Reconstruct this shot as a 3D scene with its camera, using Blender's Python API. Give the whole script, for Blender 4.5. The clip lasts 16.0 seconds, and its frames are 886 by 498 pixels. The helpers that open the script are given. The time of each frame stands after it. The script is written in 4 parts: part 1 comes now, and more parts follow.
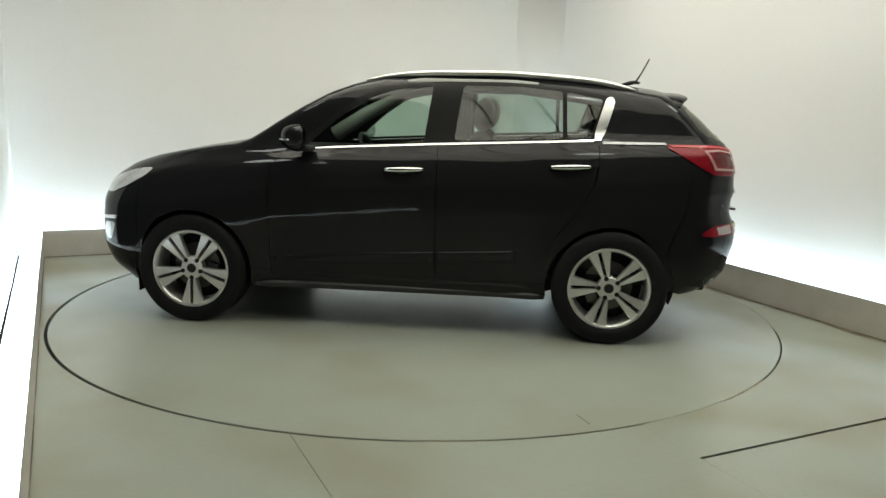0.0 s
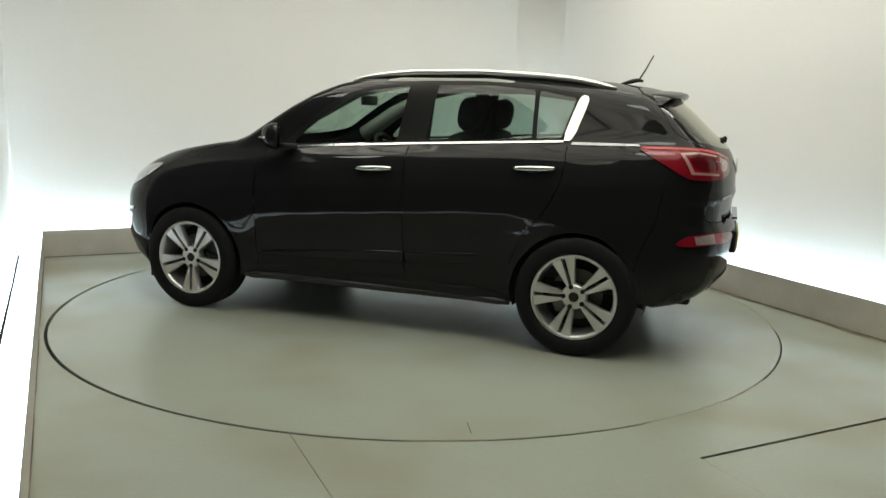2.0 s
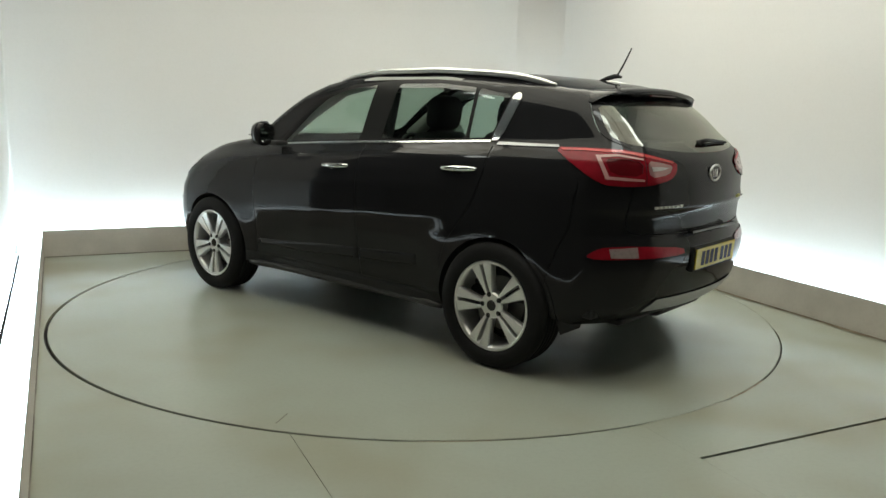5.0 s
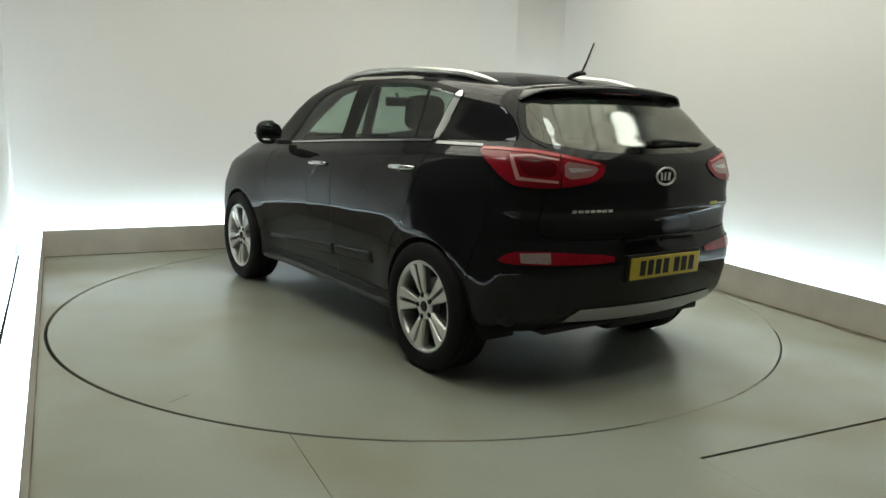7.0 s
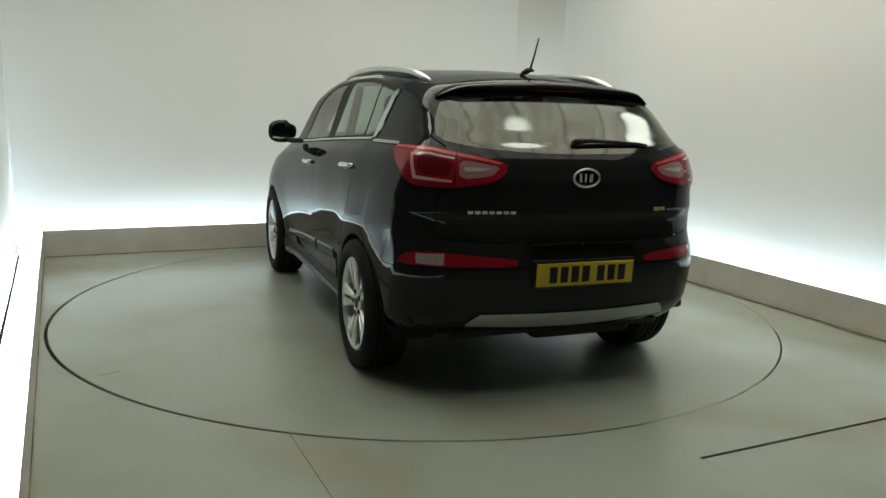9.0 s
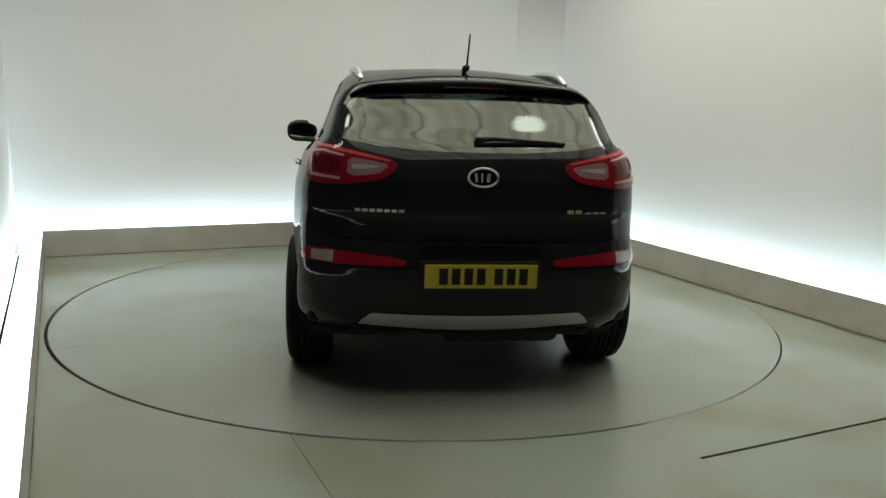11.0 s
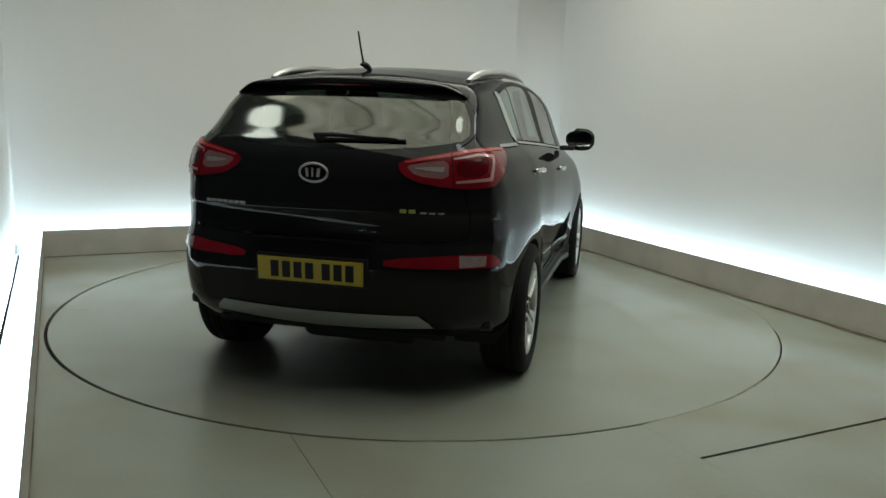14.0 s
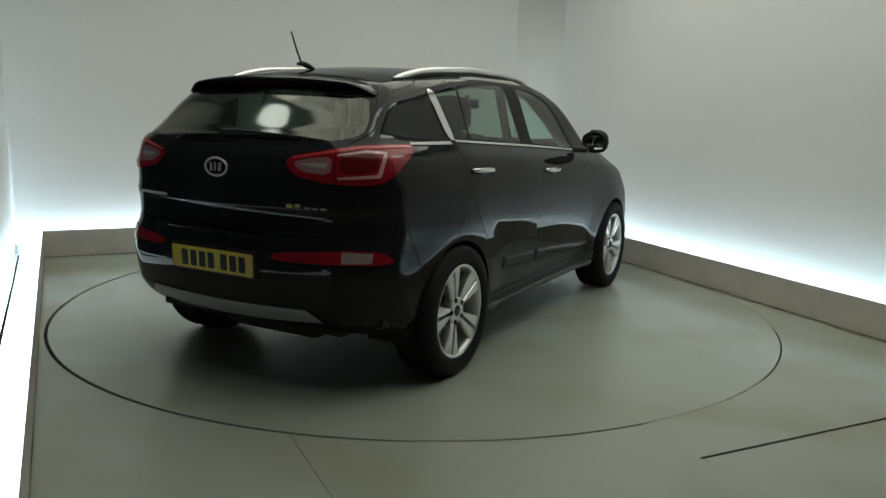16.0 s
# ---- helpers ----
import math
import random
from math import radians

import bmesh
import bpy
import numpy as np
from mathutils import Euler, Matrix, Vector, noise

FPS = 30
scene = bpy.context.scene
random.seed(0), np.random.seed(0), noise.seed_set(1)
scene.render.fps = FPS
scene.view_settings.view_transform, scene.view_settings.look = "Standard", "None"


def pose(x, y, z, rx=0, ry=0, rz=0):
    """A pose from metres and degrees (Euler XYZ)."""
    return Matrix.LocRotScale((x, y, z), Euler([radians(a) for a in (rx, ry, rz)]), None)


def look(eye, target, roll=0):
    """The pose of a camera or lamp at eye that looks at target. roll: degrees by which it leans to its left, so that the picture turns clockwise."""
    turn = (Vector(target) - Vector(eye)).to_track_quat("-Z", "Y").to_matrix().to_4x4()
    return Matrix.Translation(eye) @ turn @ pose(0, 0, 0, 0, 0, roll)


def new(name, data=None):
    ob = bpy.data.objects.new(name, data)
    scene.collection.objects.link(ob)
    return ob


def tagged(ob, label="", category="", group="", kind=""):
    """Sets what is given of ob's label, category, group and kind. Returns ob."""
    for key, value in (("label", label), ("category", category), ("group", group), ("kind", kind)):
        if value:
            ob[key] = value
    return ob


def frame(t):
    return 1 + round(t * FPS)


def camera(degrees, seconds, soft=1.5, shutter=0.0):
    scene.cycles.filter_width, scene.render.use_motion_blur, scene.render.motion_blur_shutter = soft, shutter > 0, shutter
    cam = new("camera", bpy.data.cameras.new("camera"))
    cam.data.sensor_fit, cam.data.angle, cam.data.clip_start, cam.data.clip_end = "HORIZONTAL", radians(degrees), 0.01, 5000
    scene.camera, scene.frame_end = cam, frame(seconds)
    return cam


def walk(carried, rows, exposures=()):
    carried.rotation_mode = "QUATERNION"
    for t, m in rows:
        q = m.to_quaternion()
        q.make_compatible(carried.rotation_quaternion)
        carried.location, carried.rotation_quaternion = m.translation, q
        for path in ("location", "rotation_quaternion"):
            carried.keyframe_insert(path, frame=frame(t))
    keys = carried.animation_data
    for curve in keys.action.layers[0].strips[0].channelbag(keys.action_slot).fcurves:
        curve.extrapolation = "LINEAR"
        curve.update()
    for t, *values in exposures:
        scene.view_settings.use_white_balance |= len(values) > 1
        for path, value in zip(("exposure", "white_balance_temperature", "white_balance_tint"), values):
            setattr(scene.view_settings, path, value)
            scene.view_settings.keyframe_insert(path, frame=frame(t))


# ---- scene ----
from mathutils.geometry import delaunay_2d_cdt

# ---- camera ----
cam = camera(59.1, 16.0, soft=1.5)
EYE = Vector((0.0, -5.596, 1.4006))
YAW, PITCH, ROLL = 0.02863, -0.17819, 1.678
AHEAD = Vector((math.sin(YAW) * math.cos(PITCH), math.cos(YAW) * math.cos(PITCH), math.sin(PITCH)))
VIEW = look(EYE, EYE + AHEAD * 5, ROLL)
walk(cam, [(0.0, VIEW), (16.0, VIEW)], exposures=[(0.0, 0.13, 6500, 10), (3.5, 0.13, 6500, 10), (7.0, -0.06, 6450, 9), (9.0, -0.2, 6400, 8), (12.5, -0.3, 6350, 8), (14.5, -0.6, 6250, 7), (16.0, -0.72, 6200, 7)])

# ---- plan: a five metre square bay turned by 24 degrees, with a turntable in it ----
TURN = radians(24)
E1, E2 = Vector((math.cos(TURN), math.sin(TURN), 0)), Vector((-math.sin(TURN), math.cos(TURN), 0))
BAY = Matrix.Rotation(TURN, 4, "Z")
DISC_R = 2.463
PL, PR, PB = -2.50, 2.48, 2.515      # inner faces of the low walls
WL, WR, WB = -2.76, 2.74, 2.775      # walls behind them
FRONT, HALL, CEIL = -3.3, -10.0, 3.5
PLINTH_H, PLINTH_T = 0.245, 0.13
CAR_OFF = (0.048, -0.079)
ANGLES = [(0, 172.2), (2, 158.6), (4, 144.6), (6, 130.5), (8, 116.4), (10, 102.4), (12, 88.3), (14, 74.15), (16, 59.85)]

# ---- world ----
world = bpy.data.worlds.new("world")
scene.world = world
world.use_nodes = True
world.node_tree.nodes["Background"].inputs[0].default_value = (0.012, 0.012, 0.013, 1)
world.node_tree.nodes["Background"].inputs[1].default_value = 1.0
TUBE_POWER, FRONT_POWER, BACK_POWER, LAMP_POWER = 30.0, 1.95, 3.75, 9.0


# ---- materials ----
def material(name, color, rough=0.5, metal=0.0, coat=0.0, grain=0.0, grain_scale=30.0, stain=0.0, stain_scale=1.5, bump=0.0, stain_color=None, spec=0.5, glow=0.0, rough_var=0.0, transmission=0.0):
    m = bpy.data.materials.new(name)
    m.use_nodes = True
    nt = m.node_tree
    b = nt.nodes["Principled BSDF"]
    b.inputs["Base Color"].default_value = (*color, 1)
    b.inputs["Roughness"].default_value = rough
    b.inputs["Metallic"].default_value = metal
    b.inputs["Coat Weight"].default_value = coat
    b.inputs["Coat Roughness"].default_value = 0.03
    b.inputs["Coat IOR"].default_value = 1.42
    b.inputs["Specular IOR Level"].default_value = spec
    b.inputs["Transmission Weight"].default_value = transmission
    if glow:
        b.inputs["Emission Color"].default_value = (*color, 1)
        b.inputs["Emission Strength"].default_value = glow
    if grain or stain or bump or rough_var:
        tc = nt.nodes.new("ShaderNodeTexCoord")

        def noise_at(scale, detail=5):
            n = nt.nodes.new("ShaderNodeTexNoise")
            n.inputs["Scale"].default_value, n.inputs["Detail"].default_value = scale, detail
            nt.links.new(tc.outputs["Object"], n.inputs["Vector"])
            return n.outputs["Fac"]

        fine, wide = noise_at(grain_scale), noise_at(stain_scale, 2)

        def mixed(base, other, fac, lo, hi, amount):
            r = nt.nodes.new("ShaderNodeMapRange")
            r.interpolation_type = "SMOOTHSTEP"
            r.inputs[1].default_value, r.inputs[2].default_value, r.inputs[4].default_value = lo, hi, amount
            nt.links.new(fac, r.inputs[0])
            x = nt.nodes.new("ShaderNodeMix")
            x.data_type = "RGBA"
            nt.links.new(r.outputs[0], x.inputs[0])
            if isinstance(base, tuple):
                x.inputs[6].default_value = (*base, 1)
            else:
                nt.links.new(base, x.inputs[6])
            x.inputs[7].default_value = (*other, 1)
            return x.outputs[2]

        c = mixed(color, tuple(v * 0.6 for v in color), fine, 0.4, 0.75, grain)
        c = mixed(c, stain_color or tuple(v * 0.55 for v in color), wide, 0.35, 0.75, stain)
        nt.links.new(c, b.inputs["Base Color"])
        if rough_var:
            r = nt.nodes.new("ShaderNodeMapRange")
            r.inputs[1].default_value, r.inputs[2].default_value = 0.3, 0.7
            r.inputs[3].default_value, r.inputs[4].default_value = rough - rough_var, rough + rough_var
            nt.links.new(wide, r.inputs[0])
            nt.links.new(r.outputs[0], b.inputs["Roughness"])
        if bump:
            bp = nt.nodes.new("ShaderNodeBump")
            bp.inputs["Strength"].default_value, bp.inputs["Distance"].default_value = 0.5, bump
            nt.links.new(fine, bp.inputs["Height"])
            nt.links.new(bp.outputs[0], b.inputs["Normal"])
    return m


def glass_material(name, tint, base=0.055, rough=0.03, cast=(1.0, 1.0, 1.0)):
    """A thin pane: lets light straight through, tinted, and mirrors by its Fresnel gloss."""
    m = bpy.data.materials.new(name)
    m.use_nodes = True
    nt = m.node_tree
    out = nt.nodes["Material Output"]
    nt.nodes.remove(nt.nodes["Principled BSDF"])
    t, g, mix, f, pw, mad = (nt.nodes.new("ShaderNode" + k) for k in ("BsdfTransparent", "BsdfGlossy", "MixShader", "LayerWeight", "Math", "Math"))
    t.inputs[0].default_value = (*tint, 1)
    g.inputs["Roughness"].default_value = rough
    g.inputs["Color"].default_value = (*cast, 1)
    f.inputs["Blend"].default_value = 0.5
    pw.operation, mad.operation = "POWER", "MULTIPLY_ADD"
    pw.inputs[1].default_value, mad.inputs[1].default_value, mad.inputs[2].default_value = 5.0, 0.93, base
    for a, b in ((f.outputs["Facing"], pw.inputs[0]), (pw.outputs[0], mad.inputs[0]), (mad.outputs[0], mix.inputs[0]), (t.outputs[0], mix.inputs[1]), (g.outputs[0], mix.inputs[2]), (mix.outputs[0], out.inputs[0])):
        nt.links.new(a, b)
    return m


WALL = material("wall_paint", (0.775, 0.768, 0.757), 0.75, grain=0.05, stain=0.06, stain_scale=0.6, bump=0.0006, grain_scale=60)
PLINTH_M = material("plinth_paint", (0.54, 0.51, 0.46), 0.6, grain=0.12, stain=0.4, stain_scale=2.6, bump=0.001, grain_scale=40)
PLINTH_TOP = material("plinth_top_paint", (0.8, 0.8, 0.78), 0.6, grain=0.05, stain=0.08)
FLOOR_M = material("floor_paint", (0.365, 0.395, 0.345), 0.27, grain=0.08, stain=0.8, stain_scale=0.9, bump=0.0003, grain_scale=45, stain_color=(0.275, 0.25, 0.165), rough_var=0.0)
DISC_M = material("turntable_paint", (0.365, 0.395, 0.345), 0.25, grain=0.08, stain=0.6, stain_scale=1.0, bump=0.0003, grain_scale=45, stain_color=(0.295, 0.275, 0.205))
GAP_M = material("dark_gap", (0.02, 0.02, 0.018), 0.9, grain=0.3)
DIRT_M = material("floor_dirt", (0.17, 0.135, 0.085), 0.9, grain=0.6, grain_scale=25, stain=0.6, stain_scale=6, stain_color=(0.31, 0.28, 0.21))
JOINT_M = material("dirty_joint", (0.09, 0.08, 0.065), 0.9, grain=0.5, grain_scale=15, stain=0.8, stain_scale=3, stain_color=(0.3, 0.28, 0.24))
HALL_M = material("hall_paint", (0.11, 0.11, 0.115), 0.8, grain=0.2, stain=0.3)
HALL_FLOOR = material("hall_floor", (0.16, 0.16, 0.15), 0.6, grain=0.2, stain=0.3)
CEIL_M = material("ceiling_paint", (0.25, 0.25, 0.24), 0.8, grain=0.1, stain=0.1)
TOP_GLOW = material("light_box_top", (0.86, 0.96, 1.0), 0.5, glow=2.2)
TUBE_M = material("tube_light", (0.68, 0.89, 1.0), 0.5, glow=TUBE_POWER)


def cloth_material(name, color, glow):
    """Lit cloth, unevenly bright along its folds and seams."""
    m = material(name, color, 0.6, glow=glow)
    nt = m.node_tree
    tc, mp, n, r = (nt.nodes.new("ShaderNode" + k) for k in ("TexCoord", "Mapping", "TexNoise", "ValToRGB"))
    mp.inputs["Rotation"].default_value = (0, 0, 0.6)
    mp.inputs["Scale"].default_value = (1.2, 1.6, 1)
    n.inputs["Scale"].default_value, n.inputs["Detail"].default_value = 3.0, 4
    r.color_ramp.elements[0].position, r.color_ramp.elements[1].position = 0.36, 0.62
    r.color_ramp.elements[0].color = (0.42, 0.395, 0.29, 1)
    r.color_ramp.elements[1].color = (*color, 1)
    for a, b in ((tc.outputs["Generated"], mp.inputs["Vector"]), (mp.outputs[0], n.inputs["Vector"]), (n.outputs["Fac"], r.inputs[0]), (r.outputs[0], nt.nodes["Principled BSDF"].inputs["Emission Color"])):
        nt.links.new(a, b)
    return m


DIFFUSER_F = cloth_material("front_diffuser_cloth", (1.0, 0.975, 0.86), FRONT_POWER * 1.25)
DIFFUSER_B = cloth_material("back_diffuser_cloth", (1.0, 0.975, 0.86), BACK_POWER * 1.25)
LAMP_M = material("studio_lamp", (0.95, 1.0, 0.93), 0.5, glow=LAMP_POWER)
PAINT = material("black_paint", (0.0150, 0.0152, 0.0168), 0.35, coat=0.62, spec=0.0)
PLASTIC = material("black_plastic", (0.016, 0.016, 0.016), 0.55, spec=0.25, grain=0.3, bump=0.0004, grain_scale=200)
STEP_M = material("satin_black_plastic", (0.022, 0.022, 0.022), 0.38, spec=0.5, grain=0.2, grain_scale=120)
TRIM = material("gloss_black_trim", (0.004, 0.004, 0.004), 0.12)
CHROME = material("chrome", (0.68, 0.69, 0.69), 0.14, metal=1.0)
SILVER = material("silver_rail", (0.72, 0.72, 0.70), 0.3, metal=1.0)
LINING = material("pale_lining_fabric", (0.36, 0.36, 0.34), 0.85, grain=0.15, grain_scale=200)
ALLOY = material("alloy", (0.74, 0.74, 0.73), 0.30, metal=0.75, grain=0.08)
RUBBER = material("tyre_rubber", (0.012, 0.012, 0.0125), 0.75, spec=0.2, grain=0.3, bump=0.0006, grain_scale=90)
SCRIPT_M = material("silver_script", (0.62, 0.62, 0.60), 0.35, metal=0.35)
SKID = material("silver_skid", (0.40, 0.41, 0.42), 0.4, metal=0.6, grain=0.1)
RED = material("red_lens", (0.255, 0.009, 0.019), 0.25, coat=0.5, grain=0.4, grain_scale=22, spec=0.2)
# lens red brightened, with the ceiling light's reflection put into the colour
LIT_RED = material("lit_red_lens", (0.57, 0.032, 0.038), 0.3, coat=0.5, grain=0.2, grain_scale=30)
DARKRED = material("deep_red_lens", (0.11, 0.005, 0.009), 0.2, coat=0.6, spec=0.2)
PALE = material("pale_light_guide", (0.54, 0.28, 0.27), 0.3, coat=1.0)
CLEAR = material("clear_lens", (0.42, 0.22, 0.22), 0.2, coat=1.0, metal=0.3, grain=0.3, grain_scale=40)
SURROUND = material("matte_black_surround", (0.010, 0.010, 0.010), 0.5, spec=0.15, grain=0.2, grain_scale=150)
GREEN_SCRIPT = material("yellow_green_script", (0.50, 0.50, 0.16), 0.4, metal=0.2)
LENS_BAR = material("bright_lens_reflector", (0.62, 0.56, 0.56), 0.25, coat=0.6, metal=0.4, grain=0.4, grain_scale=60)
LOW_CLEAR_M = material("bumper_clear_lens", (0.44, 0.35, 0.35), 0.2, coat=0.6, metal=0.3, grain=0.6, grain_scale=55)
HEADLIGHT_M = material("headlight_lens", (0.55, 0.57, 0.58), 0.12, coat=1.0, metal=0.6, grain=0.4, grain_scale=40)
YELLOW = material("yellow_plate", (0.62, 0.47, 0.03), 0.4, grain=0.1, stain=0.15, stain_scale=8)
CABIN = material("dark_trim", (0.012, 0.012, 0.013), 0.7, grain=0.3, bump=0.0005, grain_scale=150)
FABRIC = material("black_seat_fabric", (0.014, 0.014, 0.015), 0.85, grain=0.4, bump=0.001, grain_scale=220)
BRAKE = material("brake_steel", (0.16, 0.155, 0.15), 0.45, metal=0.8, grain=0.2)
GLASS = glass_material("side_glass", (0.59, 0.70, 0.64))
DARK_GLASS = glass_material("rear_side_glass", (0.46, 0.55, 0.50))
REAR_GLASS = glass_material("rear_glass", (0.07, 0.09, 0.08), base=0.085, rough=0.09, cast=(1.0, 1.0, 0.90))
MIRROR = material("mirror_glass", (0.7, 0.72, 0.72), 0.03, metal=1.0)


# ---- mesh helpers ----
def mesh_of(bm, name, mat, smooth_faces=False):
    me = bpy.data.meshes.new(name)
    bm.to_mesh(me)
    bm.free()
    me.materials.append(mat)
    if smooth_faces:
        me.polygons.foreach_set("use_smooth", [True] * len(me.polygons))
    return me


def part(name, bm, mat, parent, label="", smooth_faces=False):
    ob = new(name, mesh_of(bm, name, mat, smooth_faces))
    ob.parent = parent
    if label:
        tagged(ob, label)
    return ob


def box_bm(lo, hi, bevel=0.0, segments=2):
    bm = bmesh.new()
    bmesh.ops.create_cube(bm, size=1)
    for v in bm.verts:
        v.co = Vector([lo[i] + (hi[i] - lo[i]) * (v.co[i] + 0.5) for i in range(3)])
    if bevel:
        bmesh.ops.bevel(bm, geom=bm.edges[:], offset=bevel, segments=segments, affect="EDGES", profile=0.5)
    return bm


def rounded_bm(lo, hi, bevel, puff=0.0):
    """A cushion: a box with round edges, bulging by puff."""
    bm = box_bm(lo, hi, bevel, 3)
    mid = [(a + b) / 2 for a, b in zip(lo, hi)]
    if puff:
        bmesh.ops.subdivide_edges(bm, edges=bm.edges[:], cuts=1, use_grid_fill=True)
        for v in bm.verts:
            k = [(v.co[i] - mid[i]) / max(1e-6, (hi[i] - lo[i]) / 2) for i in range(3)]
            v.co.x += puff * k[0] * (1 - k[1] ** 2) * (1 - k[2] ** 2)
            v.co.z += puff * k[2] * (1 - k[1] ** 2) * (1 - k[0] ** 2)
    return bm


def sweep_bm(points, sizes, n=10, flat=1.0, closed_ends=True):
    """A tube along points; sizes: its radius at each; flat: height over width."""
    bm = bmesh.new()
    pts = [Vector(q) for q in points]
    rings = []
    for i, q in enumerate(pts):
        t = (pts[min(i + 1, len(pts) - 1)] - pts[max(i - 1, 0)]).normalized()
        side = t.cross(Vector((0, 0, 1)))
        if side.length < 0.05:
            side = Vector((0, 1, 0))
        side.normalize()
        up = side.cross(t)
        rings.append([bm.verts.new(q + sizes[i] * (math.cos(2 * math.pi * k / n) * side + flat * math.sin(2 * math.pi * k / n) * up)) for k in range(n)])
    for a, b in zip(rings, rings[1:]):
        for k in range(n):
            bm.faces.new((a[k], a[(k + 1) % n], b[(k + 1) % n], b[k]))
    if closed_ends:
        bm.faces.new(rings[0][::-1])
        bm.faces.new(rings[-1])
    bmesh.ops.recalc_face_normals(bm, faces=bm.faces[:])
    return bm


def lathe_bm(profile, n=48, axis_y=True):
    """profile: (radius, along) pairs, turned about the y axis."""
    bm = bmesh.new()
    rings = [[bm.verts.new((r * math.cos(2 * math.pi * k / n), a, r * math.sin(2 * math.pi * k / n))) for k in range(n)] for r, a in profile]
    for a, b in zip(rings, rings[1:]):
        for k in range(n):
            bm.faces.new((a[k], a[(k + 1) % n], b[(k + 1) % n], b[k]))
    bmesh.ops.recalc_face_normals(bm, faces=bm.faces[:])
    return bm


def prism_bm(poly, depth, to3d):
    """A plate: poly (2D) mapped by to3d(a, b, h), with h from 0 to depth."""
    bm = bmesh.new()
    lo, hi = ([bm.verts.new(to3d(a, b, h)) for a, b in poly] for h in (0, depth))
    bm.faces.new(lo[::-1])
    bm.faces.new(hi)
    for k in range(len(poly)):
        j = (k + 1) % len(poly)
        bm.faces.new((lo[k], lo[j], hi[j], hi[k]))
    bmesh.ops.recalc_face_normals(bm, faces=bm.faces[:])
    return bm


def chaikin(poly, rounds=2, closed=True):
    for _ in range(rounds):
        out = []
        n = len(poly)
        for k in range(n if closed else n - 1):
            a, b = poly[k], poly[(k + 1) % n]
            out += [(0.8 * a[0] + 0.2 * b[0], 0.8 * a[1] + 0.2 * b[1]), (0.2 * a[0] + 0.8 * b[0], 0.2 * a[1] + 0.8 * b[1])]
        poly = out if closed else [poly[0], *out, poly[-1]]
    return poly


def resample(poly, gap, closed=True):
    out = []
    n = len(poly)
    for k in range(n if closed else n - 1):
        a, b = poly[k], poly[(k + 1) % n]
        m = max(1, math.ceil(math.dist(a, b) / gap))
        out += [(a[0] + (b[0] - a[0]) * i / m, a[1] + (b[1] - a[1]) * i / m) for i in range(m)]
    return out if closed else out + [poly[-1]]


def within(poly, pts):
    """Which of pts lie in the polygon."""
    inside = np.zeros(len(pts), bool)
    x, y = pts[:, 0], pts[:, 1]
    n = len(poly)
    for k in range(n):
        (x0, y0), (x1, y1) = poly[k], poly[(k + 1) % n]
        if y0 != y1:
            inside ^= ((y0 > y) != (y1 > y)) & (x < (x1 - x0) * (y - y0) / (y1 - y0) + x0)
    return inside


def thick(line, width):
    """A thin closed strip round a polyline."""
    left, right = [], []
    for k, q in enumerate(line):
        a, b = line[max(0, k - 1)], line[min(len(line) - 1, k + 1)]
        d = math.dist(a, b)
        nx, ny = -(b[1] - a[1]) / d * width / 2, (b[0] - a[0]) / d * width / 2
        left.append((q[0] + nx, q[1] + ny))
        right.append((q[0] - nx, q[1] - ny))
    return left + right[::-1]


def triangulate(loops, outer, spacing, near=0.35):
    """Triangles that keep to all loops, with inner points on a grid: points, faces, their middles."""
    pts, edges = [], []
    for loop in loops:
        k = len(pts)
        pts += loop
        edges += [(k + i, k + (i + 1) % len(loop)) for i in range(len(loop))]
    rim = np.array(pts)
    lo, hi = np.array(outer).min(0), np.array(outer).max(0)
    gx, gy = np.meshgrid(np.arange(lo[0], hi[0], spacing), np.arange(lo[1], hi[1], spacing))
    gx[1::2] += spacing / 2
    grid = np.stack([gx.ravel(), gy.ravel()], -1)
    grid = grid[within(outer, grid)]
    keep = np.array([np.min(np.abs(rim - q).max(1)) > spacing * near for q in grid], bool) if len(grid) else []
    pts += [tuple(q) for q in grid[keep]]
    v, _, f, *_ = delaunay_2d_cdt([Vector(q) for q in pts], edges, [], 0, 1e-6)
    v = np.array([tuple(q) for q in v])
    f = np.array([tuple(q) for q in f if len(q) == 3])
    mid = v[f].mean(1)
    ok = within(outer, mid)
    return v, f[ok], mid[ok]


# ---- the setting ----
def bay_box(name, lo, hi, mat, label="", category="", bevel=0.0):
    ob = new(name, mesh_of(box_bm(lo, hi, bevel), name, mat))
    ob.matrix_world = BAY
    return tagged(ob, label, category, kind="structure")


def skew_box(name, quad, z0, z1, mat, label="", category="", parent=None):
    """An upright block over four corners of the bay's plan."""
    bm = prism_bm(quad, z1 - z0, lambda a, b, h: (a, b, z0 + h))
    bmesh.ops.bevel(bm, geom=bm.edges[:], offset=0.003, segments=2, affect="EDGES")
    if parent:
        return part(name, bm, mat, parent, label)
    ob = new(name, mesh_of(bm, name, mat))
    ob.matrix_world = BAY
    return tagged(ob, label, category, kind="structure")


def left_line(y):
    return -2.455 - 0.0124 * (y - FRONT)


def right_line(y):
    return 2.468 + 0.018 * y


